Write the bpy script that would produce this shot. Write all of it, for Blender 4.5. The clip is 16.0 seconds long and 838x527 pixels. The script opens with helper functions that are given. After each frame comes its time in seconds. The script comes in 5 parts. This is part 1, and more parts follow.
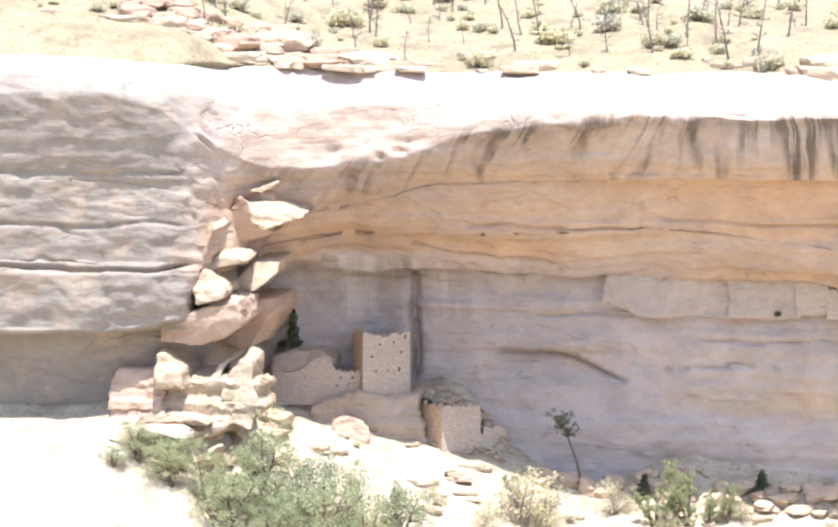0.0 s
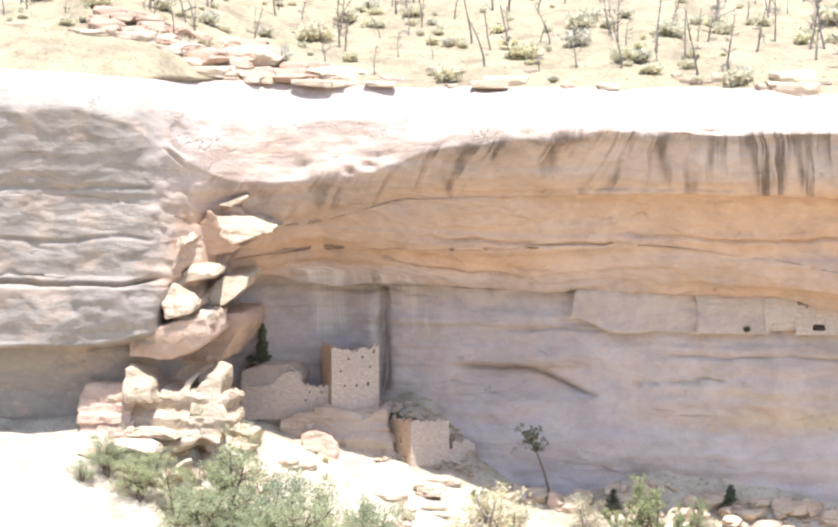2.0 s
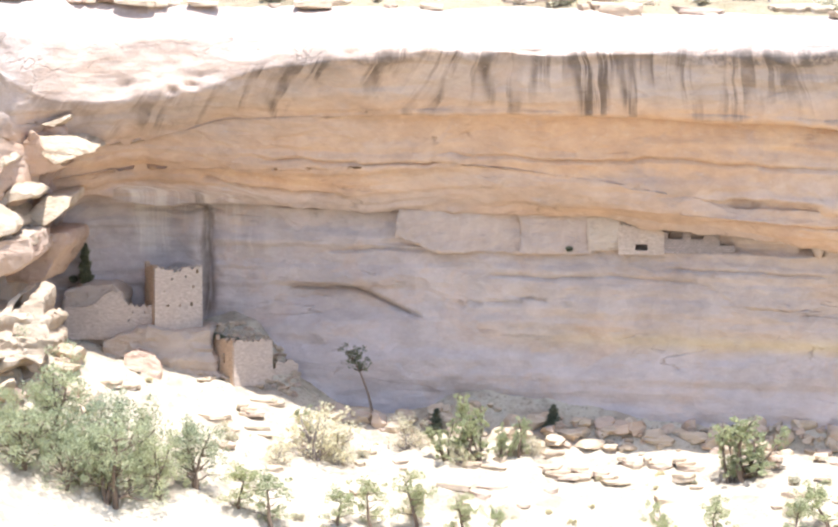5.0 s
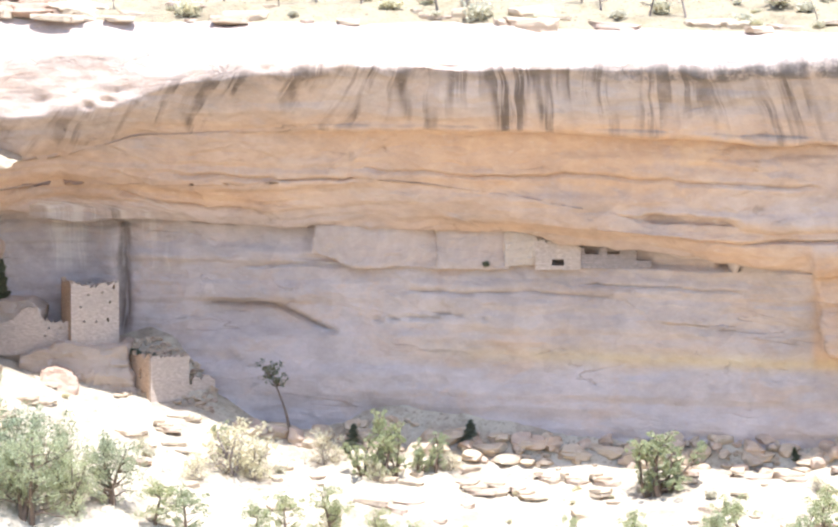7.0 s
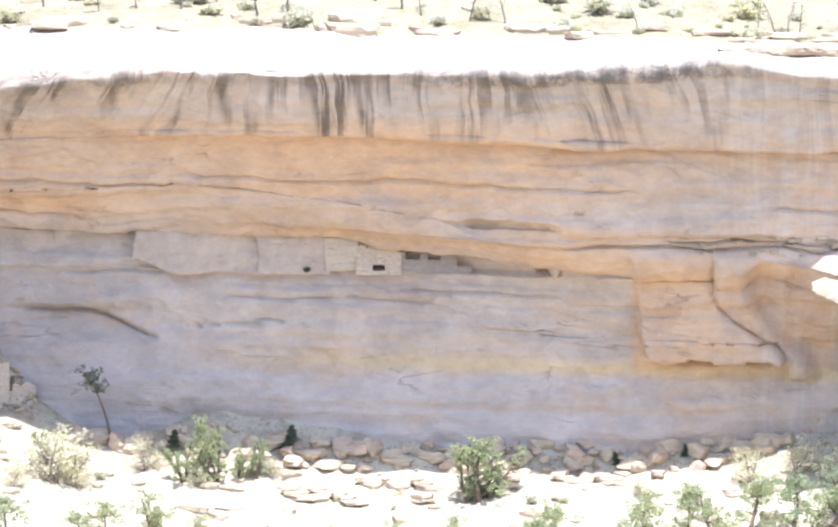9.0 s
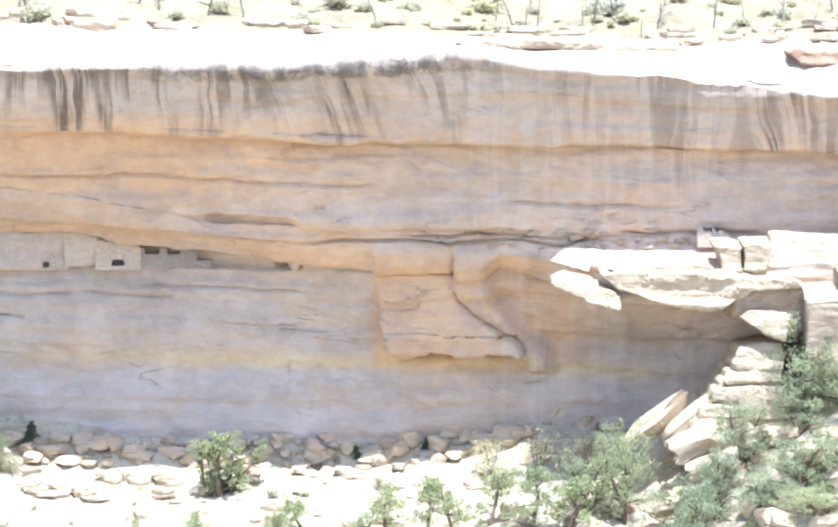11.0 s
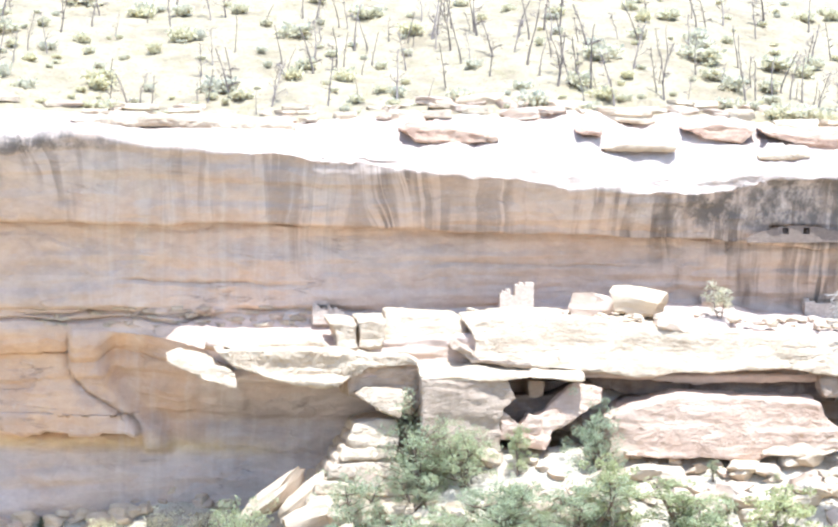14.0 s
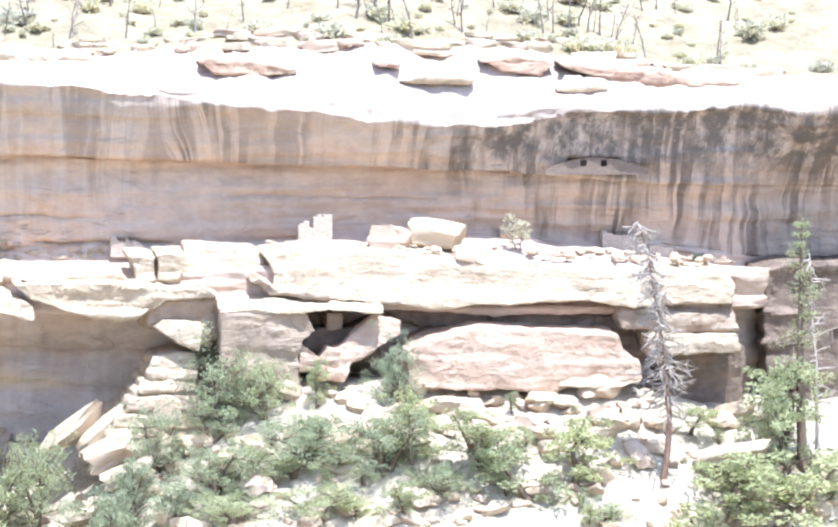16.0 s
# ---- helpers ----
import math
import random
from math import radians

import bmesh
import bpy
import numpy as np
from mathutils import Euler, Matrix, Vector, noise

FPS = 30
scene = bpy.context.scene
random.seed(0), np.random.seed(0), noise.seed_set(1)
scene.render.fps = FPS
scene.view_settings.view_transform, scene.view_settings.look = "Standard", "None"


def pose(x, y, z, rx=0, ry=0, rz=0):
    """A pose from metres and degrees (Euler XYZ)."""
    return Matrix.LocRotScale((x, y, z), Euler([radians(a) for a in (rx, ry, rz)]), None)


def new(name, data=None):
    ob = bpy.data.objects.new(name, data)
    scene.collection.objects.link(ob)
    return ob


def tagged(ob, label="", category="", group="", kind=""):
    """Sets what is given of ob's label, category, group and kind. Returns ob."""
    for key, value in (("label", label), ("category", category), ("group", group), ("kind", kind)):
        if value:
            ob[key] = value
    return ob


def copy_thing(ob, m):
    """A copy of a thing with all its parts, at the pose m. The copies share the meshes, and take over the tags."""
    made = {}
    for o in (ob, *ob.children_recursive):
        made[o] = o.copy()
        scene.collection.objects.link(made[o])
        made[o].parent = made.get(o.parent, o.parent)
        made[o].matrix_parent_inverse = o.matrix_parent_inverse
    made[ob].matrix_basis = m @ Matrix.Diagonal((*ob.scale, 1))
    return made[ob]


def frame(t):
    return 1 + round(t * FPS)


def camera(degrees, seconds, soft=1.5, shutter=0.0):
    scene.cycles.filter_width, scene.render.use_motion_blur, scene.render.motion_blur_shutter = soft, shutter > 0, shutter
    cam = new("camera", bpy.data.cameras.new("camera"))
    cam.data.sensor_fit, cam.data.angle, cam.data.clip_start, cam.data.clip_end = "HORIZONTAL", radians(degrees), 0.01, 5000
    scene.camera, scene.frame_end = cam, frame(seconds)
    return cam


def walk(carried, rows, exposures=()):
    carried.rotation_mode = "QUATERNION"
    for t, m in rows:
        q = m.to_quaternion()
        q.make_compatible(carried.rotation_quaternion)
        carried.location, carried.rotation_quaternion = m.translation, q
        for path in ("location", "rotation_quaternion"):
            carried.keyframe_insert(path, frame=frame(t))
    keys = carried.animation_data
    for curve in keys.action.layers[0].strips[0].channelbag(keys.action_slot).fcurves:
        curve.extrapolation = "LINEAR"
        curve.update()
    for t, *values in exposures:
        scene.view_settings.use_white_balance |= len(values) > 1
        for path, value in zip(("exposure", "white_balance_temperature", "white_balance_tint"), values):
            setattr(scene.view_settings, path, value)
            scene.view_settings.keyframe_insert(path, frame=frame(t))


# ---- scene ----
cam = camera(11.1, 16.0, soft=2.4)
# seconds, yaw, pitch, roll of a telescope that turns on its stand on the opposite rim
EYE = (0.0, -400.0, 45.0)
PATH = [
    (0.0, 8.633, -3.999, -0.31),
    (0.5, 8.644, -3.969, -0.29),
    (1.0, 8.530, -4.218, -0.27),
    (1.5, 8.406, -4.179, -0.23),
    (2.0, 8.220, -3.805, -0.19),
    (2.5, 7.929, -3.894, -0.15),
    (3.0, 7.901, -4.200, -0.11),
    (3.5, 7.546, -4.555, -0.07),
    (4.0, 7.082, -4.618, -0.05),
    (4.2, 6.718, -4.939, -0.05),
    (6.3, 5.336, -4.737, -0.03),
    (6.5, 5.157, -4.881, -0.02),
    (7.0, 4.760, -4.671, -0.01),
    (7.5, 4.245, -4.883, 0.01),
    (8.0, 3.946, -4.437, 0.02),
    (8.2, 3.597, -4.674, 0.03),
    (10.3, 0.835, -4.273, 0.02),
    (10.5, 0.499, -4.235, 0.02),
    (11.0, -1.097, -4.675, 0.04),
    (11.5, -1.611, -3.880, 0.06),
    (12.0, -2.223, -3.550, 0.10),
    (12.5, -3.363, -3.978, 0.14),
    (13.0, -3.686, -4.624, 0.16),
    (13.5, -5.853, -3.924, 0.19),
    (14.0, -6.216, -3.635, 0.21),
    (14.5, -6.804, -3.803, 0.24),
    (15.0, -7.879, -4.372, 0.27),
    (15.5, -8.225, -4.545, 0.30),
    (16.0, -8.903, -4.520, 0.31),
]
walk(cam, [(t, pose(*EYE, 90 + pitch, 0, yaw) @ pose(0, 0, 0, 0, 0, roll)) for t, yaw, pitch, roll in PATH],
     exposures=[(0.0, 1.31, 5850, 12), (7.0, 1.38, 5600, 12), (11.0, 1.48, 5250, 5), (13.5, 1.48, 5250, 6), (16.0, 1.48, 5250, 9)])

# ---- light ----
SUN_DIR = Vector((0.10, -0.30, 0.95)).normalized()
world = bpy.data.worlds.new("sky")
scene.world = world
world.use_nodes = True
wn = world.node_tree.nodes
sky = wn.new("ShaderNodeTexSky")
sky.sky_type = "NISHITA"
sky.sun_disc = False
sky.sun_elevation = math.asin(SUN_DIR.z)
sky.sun_rotation = math.atan2(SUN_DIR.x, SUN_DIR.y)
sky.air_density, sky.dust_density = 1.0, 1.5
world.node_tree.links.new(sky.outputs[0], wn["Background"].inputs[0])
wn["Background"].inputs[1].default_value = 0.15
sun = new("sun", bpy.data.lights.new("sun", "SUN"))
sun.data.energy, sun.data.angle, sun.data.color = 4.1, radians(0.5), (1.0, 0.95, 0.88)
sun.matrix_world = Matrix.Translation((0, -100, 150)) @ SUN_DIR.to_track_quat("Z", "Y").to_matrix().to_4x4()


# ---- noise on arrays ----
def lattice(ix, iy, iz, seed):
    h = (ix * 374761393 + iy * 668265263 + iz * 2147483647 + seed * 1274126177) & 0xFFFFFFFF
    h = ((h ^ (h >> 13)) * 1274126177) & 0xFFFFFFFF
    h = ((h ^ (h >> 16)) * 2246822519) & 0xFFFFFFFF
    return ((h ^ (h >> 15)) & 0xFFFF) / 32767.5 - 1.0


def smooth_noise(p, seed=0):
    q = np.floor(p).astype(np.int64)
    f = p - q
    f = f * f * (3 - 2 * f)
    out = 0.0
    for a in (0, 1):
        for b in (0, 1):
            for c in (0, 1):
                w = (f[..., 0] if a else 1 - f[..., 0]) * (f[..., 1] if b else 1 - f[..., 1]) * (f[..., 2] if c else 1 - f[..., 2])
                out = out + w * lattice(q[..., 0] + a, q[..., 1] + b, q[..., 2] + c, seed)
    return out


def fbm(p, scale, octaves=4, seed=0):
    p = np.asarray(p, float) * np.asarray(scale, float)
    out, amp = 0.0, 1.0
    for n in range(octaves):
        out = out + amp * smooth_noise(p + 17.3 * n, seed + n)
        p, amp = p * 2.03, amp * 0.5
    return out


def ramp(a, b, x):
    t = np.clip((x - a) / (b - a), 0, 1)
    return t * t * (3 - 2 * t)


# ---- materials ----
def shader(name, rough=0.9):
    m = bpy.data.materials.new(name)
    m.use_nodes = True
    b = m.node_tree.nodes["Principled BSDF"]
    b.inputs["Roughness"].default_value = rough
    b.inputs["Specular IOR Level"].default_value = 0.2
    return m, m.node_tree, b


def node(tree, kind, **values):
    n = tree.nodes.new(kind)
    for key, value in values.items():
        n.inputs[key].default_value = value
    return n


def place_of(tree, scale):
    c = tree.nodes.new("ShaderNodeTexCoord")
    m = node(tree, "ShaderNodeMapping", Scale=scale)
    tree.links.new(c.outputs["Object"], m.inputs["Vector"])
    return m.outputs[0]


def noise_of(tree, scale, detail=5.0, rough=0.55, size=1.0, warp=0.0):
    n = node(tree, "ShaderNodeTexNoise", Scale=size, Detail=detail, Roughness=rough, Distortion=warp)
    tree.links.new(place_of(tree, scale), n.inputs["Vector"])
    return n.outputs["Fac"]


def steps(tree, value, *stops):
    r = tree.nodes.new("ShaderNodeValToRGB")
    while len(r.color_ramp.elements) < len(stops):
        r.color_ramp.elements.new(0.5)
    for e, (at, colour) in zip(r.color_ramp.elements, stops):
        e.position = at
        e.color = (*colour, 1) if isinstance(colour, tuple) else (colour, colour, colour, 1)
    tree.links.new(value, r.inputs[0])
    return r.outputs[0]


def mix(tree, fac, a, b, way="MIX"):
    m = tree.nodes.new("ShaderNodeMix")
    m.data_type, m.blend_type = "RGBA", way
    for slot, v in ((0, fac), (6, a), (7, b)):
        if isinstance(v, bpy.types.NodeSocket):
            tree.links.new(v, m.inputs[slot])
        elif isinstance(v, tuple):
            m.inputs[slot].default_value = (*v, 1)
        else:
            m.inputs[slot].default_value = v
    return m.outputs[2]


def times(tree, a, b, how="MULTIPLY"):
    m = tree.nodes.new("ShaderNodeMath")
    m.operation = how
    for slot, v in ((0, a), (1, b)):
        if isinstance(v, bpy.types.NodeSocket):
            tree.links.new(v, m.inputs[slot])
        else:
            m.inputs[slot].default_value = v
    return m.outputs[0]


def relief(tree, b, value, distance, strength=0.6):
    n = node(tree, "ShaderNodeBump", Strength=strength, Distance=distance)
    tree.links.new(value, n.inputs["Height"])
    tree.links.new(n.outputs[0], b.inputs["Normal"])


def mark(tree, name):
    a = tree.nodes.new("ShaderNodeAttribute")
    a.attribute_name = name
    return a.outputs["Fac"]


def lined(tree, scale, detail):
    """Noise that runs down the wall along the mesh's own run mark, and fades in and out a little."""
    com = tree.nodes.new("ShaderNodeCombineXYZ")
    tree.links.new(times(tree, mark(tree, "run"), scale), com.inputs[0])
    c = tree.nodes.new("ShaderNodeTexCoord")
    sep = tree.nodes.new("ShaderNodeSeparateXYZ")
    tree.links.new(c.outputs["Object"], sep.inputs[0])
    tree.links.new(times(tree, sep.outputs[2], 0.05), com.inputs[1])
    n = node(tree, "ShaderNodeTexNoise", Scale=1.0, Detail=float(detail), Roughness=0.6)
    tree.links.new(com.outputs[0], n.inputs["Vector"])
    return n.outputs["Fac"]


def cracks(tree, scale, thin=0.012, keep=0.5, patch=0.12):
    """Thin wandering lines of cracks and joints, in some patches only: 1 on a line, 0 elsewhere."""
    line = steps(tree, noise_of(tree, scale, 5, 0.55, warp=0.6), (0.5 - thin, 0.0), (0.5, 1.0), (0.5 + thin, 0.0))
    return times(tree, line, steps(tree, noise_of(tree, (patch, patch, patch * 1.6), 5, 0.65), (keep, 0.0), (keep + 0.1, 1.0)))


def chips(tree, scale):
    """Flat broken facets, each at a height of its own."""
    v = node(tree, "ShaderNodeTexVoronoi", Scale=1.0, Randomness=1.0)
    warp = node(tree, "ShaderNodeTexNoise", Scale=1.2, Detail=3.0)
    at = place_of(tree, scale)
    tree.links.new(at, warp.inputs["Vector"])
    tree.links.new(mix(tree, 0.22, at, warp.outputs["Color"], "ADD"), v.inputs["Vector"])
    sep = tree.nodes.new("ShaderNodeSeparateXYZ")
    tree.links.new(v.outputs["Color"], sep.inputs[0])
    return sep.outputs[0]


def cliff_rock():
    m, t, b = shader("cliff_sandstone", 0.92)
    band = noise_of(t, (0.03, 0.03, 0.15), 5, 0.55, warp=0.9)
    big = noise_of(t, (0.05, 0.05, 0.07), 5, 0.6, warp=0.5)
    grain = noise_of(t, (0.9, 0.9, 1.3), 6, 0.65)
    colour = steps(t, band, (0.30, (0.41, 0.315, 0.25)), (0.45, (0.46, 0.36, 0.285)), (0.55, (0.475, 0.355, 0.265)), (0.7, (0.42, 0.33, 0.26)))
    colour = mix(t, steps(t, big, (0.40, 0.0), (0.62, 0.75)), colour, (0.475, 0.385, 0.315))
    colour = mix(t, times(t, mark(t, "warm"), 0.7), colour, (0.585, 0.355, 0.19))
    colour = mix(t, times(t, mark(t, "ash"), 0.85), colour, (0.455, 0.385, 0.345))
    colour = mix(t, times(t, mark(t, "yellow"), 0.6), colour, (0.56, 0.41, 0.20))
    colour = mix(t, times(t, mark(t, "weathered"), 0.85), colour, (0.265, 0.23, 0.185))
    # rusty and pale blotches where flakes have come away
    slabs, scabs = chips(t, (0.10, 0.10, 0.17)), chips(t, (0.34, 0.34, 0.5))
    colour = mix(t, 0.34, colour, steps(t, slabs, (0.0, 0.42), (1.0, 0.57)), "OVERLAY")
    colour = mix(t, 0.22, colour, steps(t, scabs, (0.0, 0.40), (1.0, 0.6)), "OVERLAY")
    flake = noise_of(t, (0.16, 0.16, 0.22), 6, 0.62, warp=0.8)
    colour = mix(t, steps(t, flake, (0.55, 0.0), (0.60, 0.28)), colour, (0.50, 0.345, 0.235))
    colour = mix(t, steps(t, flake, (0.36, 0.25), (0.42, 0.0)), colour, (0.40, 0.33, 0.29))
    # dark mineral streaks that run down from the lip, and painted shade in the chimney
    thin = lined(t, 0.95, 4)
    wide = lined(t, 0.28, 3)
    streak = times(t, steps(t, thin, (0.45, 0.0), (0.51, 1.0)), steps(t, wide, (0.42, 0.08), (0.53, 1.0)))
    streak = times(t, streak, steps(t, noise_of(t, (0.16, 0.16, 0.10), 6, 0.65, warp=0.5), (0.36, 0.35), (0.56, 1.0)))
    streak = times(t, streak, mark(t, "streak"))
    colour = mix(t, times(t, streak, 0.88), colour, (0.13, 0.095, 0.07))
    pale = times(t, steps(t, lined(t, 0.7, 3), (0.46, 0.0), (0.62, 0.8)), mark(t, "pale"))
    colour = mix(t, pale, colour, (0.62, 0.54, 0.45))
    colour = mix(t, times(t, mark(t, "crust"), steps(t, noise_of(t, (0.5, 0.5, 0.3), 6, 0.7), (0.40, 0.0), (0.56, 1.0))), colour, (0.145, 0.12, 0.10))
    colour = mix(t, 0.3, colour, steps(t, noise_of(t, (0.22, 0.22, 0.28), 8, 0.68), (0.32, 0.3), (0.5, 0.5), (0.68, 0.68)), "OVERLAY")
    fissure = cracks(t, (0.035, 0.035, 0.20), 0.006, 0.52)
    small = cracks(t, (0.16, 0.16, 0.4), 0.009, 0.54, 0.2)
    colour = mix(t, times(t, fissure, 0.25), colour, (0.17, 0.125, 0.10))
    colour = mix(t, times(t, small, 0.10), colour, (0.20, 0.15, 0.12))
    chip = steps(t, noise_of(t, (1.1, 1.1, 2.6), 5, 0.7), (0.60, 0.0), (0.66, 1.0))
    colour = mix(t, times(t, chip, 0.22), colour, (0.60, 0.52, 0.43))
    colour = mix(t, 0.14, colour, steps(t, grain, (0.3, 0.25), (0.5, 0.5), (0.7, 0.75)), "OVERLAY")
    t.links.new(colour, b.inputs["Base Color"])
    height = times(t, noise_of(t, (0.14, 0.14, 0.7), 7, 0.62), times(t, grain, 0.4), "ADD")
    height = times(t, height, times(t, times(t, fissure, small, "ADD"), -0.5), "ADD")
    height = times(t, height, times(t, slabs, 0.8), "ADD")
    height = times(t, height, times(t, scabs, 0.35), "ADD")
    relief(t, b, height, 0.4, 0.7)
    return m


def plain_rock(name, dark, light, size=1.0, stain=0.0):
    """Sandstone of single blocks; size: how much finer its marks are, for blocks whose own units are large."""
    m, t, b = shader(name, 0.93)
    k = lambda *v: tuple(a * size for a in v)
    c = steps(t, noise_of(t, k(0.28, 0.28, 0.5), 7, 0.62), (0.34, dark), (0.62, light))
    c = mix(t, steps(t, noise_of(t, k(0.10, 0.10, 1.5), 6, 0.6, warp=0.4), (0.5, 0.0), (0.72, 0.15)), c, tuple(v * 0.66 for v in dark))
    c = mix(t, steps(t, noise_of(t, k(0.7, 0.7, 0.16), 5, 0.6), (0.55, 0.0), (0.7, 0.12 + stain)), c, tuple(v * (0.62 - 0.2 * stain) for v in dark))
    line = cracks(t, k(0.07, 0.07, 0.45), 0.007, 0.52, 0.16 * size)
    c = mix(t, times(t, line, 0.3), c, tuple(v * 0.45 for v in dark))
    c = mix(t, times(t, steps(t, noise_of(t, k(1.3, 1.3, 1.6), 7, 0.72), (0.55, 0.0), (0.66, 1.0)), 0.22), c, (0.30, 0.22, 0.15))
    info = t.nodes.new("ShaderNodeObjectInfo")
    c = mix(t, 0.4, c, steps(t, info.outputs["Random"], (0.0, (0.42, 0.39, 0.37)), (1.0, (0.6, 0.57, 0.52))), "OVERLAY")
    t.links.new(c, b.inputs["Base Color"])
    h = times(t, noise_of(t, k(0.5, 0.5, 1.4), 8, 0.64), times(t, noise_of(t, k(2.2, 2.2, 3.0), 6, 0.65), 0.4), "ADD")
    h = times(t, h, times(t, chips(t, k(0.55, 0.55, 1.3)), 0.75), "ADD")
    h = times(t, h, times(t, chips(t, k(1.4, 1.4, 3.6)), 0.3), "ADD")
    relief(t, b, times(t, h, times(t, line, -0.5), "ADD"), 0.42 / size, 0.85)
    return m


def masonry(name, stone, mortar):
    m, t, b = shader(name, 0.93)
    n = t.nodes.new("ShaderNodeTexBrick")
    n.offset, n.squash = 0.5, 1.0
    n.inputs["Color1"].default_value = (*stone, 1)
    n.inputs["Color2"].default_value = (*[v * 0.8 for v in stone], 1)
    n.inputs["Mortar"].default_value = (*mortar, 1)
    for key, value in (("Scale", 1.0), ("Mortar Size", 0.022), ("Brick Width", 0.42), ("Row Height", 0.17), ("Bias", 0.1)):
        n.inputs[key].default_value = value
    c = t.nodes.new("ShaderNodeTexCoord")
    sep, com = t.nodes.new("ShaderNodeSeparateXYZ"), t.nodes.new("ShaderNodeCombineXYZ")
    t.links.new(c.outputs["Object"], sep.inputs[0])
    t.links.new(times(t, sep.outputs[0], sep.outputs[1], "ADD"), com.inputs[0])
    t.links.new(sep.outputs[2], com.inputs[1])
    t.links.new(com.outputs[0], n.inputs["Vector"])
    col = mix(t, 0.35, n.outputs["Color"], steps(t, noise_of(t, (2.4, 2.4, 4.5), 5, 0.7), (0.3, 0.2), (0.7, 0.8)), "OVERLAY")
    col = mix(t, steps(t, noise_of(t, (0.35, 0.35, 0.5), 4), (0.45, 0.0), (0.65, 0.5)), col, tuple(v * 0.75 for v in stone))
    t.links.new(col, b.inputs["Base Color"])
    relief(t, b, times(t, n.outputs["Fac"], times(t, noise_of(t, (3, 3, 6), 5), -0.8), "ADD"), -0.04, 0.6)
    return m


def soil(name, bare, stony, green):
    m, t, b = shader(name, 0.96)
    c = steps(t, noise_of(t, (0.22, 0.22, 0.22), 7, 0.68), (0.36, stony), (0.5, bare), (0.66, tuple(v * 1.12 for v in bare)))
    c = mix(t, steps(t, noise_of(t, (0.5, 0.5, 0.5), 6, 0.7), (0.54, 0.0), (0.64, 0.5)), c, green)
    c = mix(t, steps(t, noise_of(t, (2.5, 2.5, 2.5), 4, 0.7), (0.56, 0.0), (0.66, 0.7)), c, tuple(v * 0.45 for v in stony))
    t.links.new(c, b.inputs["Base Color"])
    relief(t, b, noise_of(t, (1.1, 1.1, 1.1), 8, 0.7), 0.3, 0.8)
    return m


def leaves(name, dark, light):
    m, t, b = shader(name, 0.75)
    geo, info = t.nodes.new("ShaderNodeNewGeometry"), t.nodes.new("ShaderNodeObjectInfo")
    c = steps(t, geo.outputs["Random Per Island"], (0.0, dark), (1.0, light))
    c = mix(t, 0.45, c, steps(t, info.outputs["Random"], (0.0, (0.38, 0.42, 0.42)), (1.0, (0.62, 0.6, 0.45))), "OVERLAY")
    t.links.new(c, b.inputs["Base Color"])
    b.inputs["Subsurface Weight"].default_value = 0.0
    tr = t.nodes.new("ShaderNodeBsdfTranslucent")
    t.links.new(c, tr.inputs[0])
    ms = node(t, "ShaderNodeMixShader", Fac=0.5)
    t.links.new(b.outputs[0], ms.inputs[1])
    t.links.new(tr.outputs[0], ms.inputs[2])
    t.links.new(ms.outputs[0], t.nodes["Material Output"].inputs[0])
    return m


def bark(name, dark, light):
    m, t, b = shader(name, 0.9)
    t.links.new(steps(t, noise_of(t, (6, 6, 1.2), 5, 0.7), (0.35, dark), (0.65, light)), b.inputs["Base Color"])
    relief(t, b, noise_of(t, (12, 12, 2), 4), 0.03)
    return m


CLIFF = cliff_rock()
PALE_ROCK = plain_rock("pale_sandstone", (0.40, 0.31, 0.215), (0.53, 0.43, 0.31))
TAN_ROCK = plain_rock("tan_face_sandstone", (0.34, 0.255, 0.18), (0.47, 0.37, 0.275), 1.0, 0.4)
PINK_ROCK = plain_rock("pink_sandstone", (0.43, 0.30, 0.22), (0.56, 0.415, 0.315))
ROSE_ROCK = plain_rock("rose_sandstone", (0.46, 0.32, 0.23), (0.57, 0.43, 0.325), 0.7)
# dark varnish, plus shade put into the colour of recesses and right buttress
VARNISH_SHADE = plain_rock("varnish_shade_sandstone", (0.13, 0.098, 0.077), (0.27, 0.205, 0.155), 1.0, 0.6)
BOULDER = plain_rock("boulder_sandstone", (0.44, 0.342, 0.237), (0.58, 0.472, 0.338), 2.6)
PINK_BOULDER = plain_rock("pink_boulder_sandstone", (0.42, 0.315, 0.23), (0.55, 0.43, 0.325), 2.6)
RED_BOULDER = plain_rock("red_boulder_sandstone", (0.30, 0.19, 0.13), (0.44, 0.32, 0.23), 2.6)
RED_LEDGE = plain_rock("red_ledge_sandstone", (0.34, 0.215, 0.15), (0.50, 0.37, 0.27))
MASONRY = masonry("tan_masonry", (0.575, 0.455, 0.35), (0.49, 0.385, 0.295))
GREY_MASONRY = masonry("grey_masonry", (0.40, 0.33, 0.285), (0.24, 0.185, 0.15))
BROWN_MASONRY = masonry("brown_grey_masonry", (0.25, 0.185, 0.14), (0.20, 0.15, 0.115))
RED_MASONRY = masonry("red_masonry", (0.60, 0.42, 0.275), (0.50, 0.35, 0.23))
SOIL = soil("dry_soil", (0.46, 0.39, 0.285), (0.33, 0.265, 0.19), (0.29, 0.25, 0.16))
HILL = soil("dry_grass_soil", (0.31, 0.25, 0.155), (0.225, 0.178, 0.112), (0.20, 0.17, 0.085))
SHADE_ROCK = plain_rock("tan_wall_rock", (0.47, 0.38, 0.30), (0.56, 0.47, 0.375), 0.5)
GREEN = leaves("juniper_green", (0.30, 0.32, 0.20), (0.52, 0.53, 0.345))
LIGHT_GREEN = leaves("shrub_green", (0.30, 0.32, 0.18), (0.54, 0.54, 0.33))
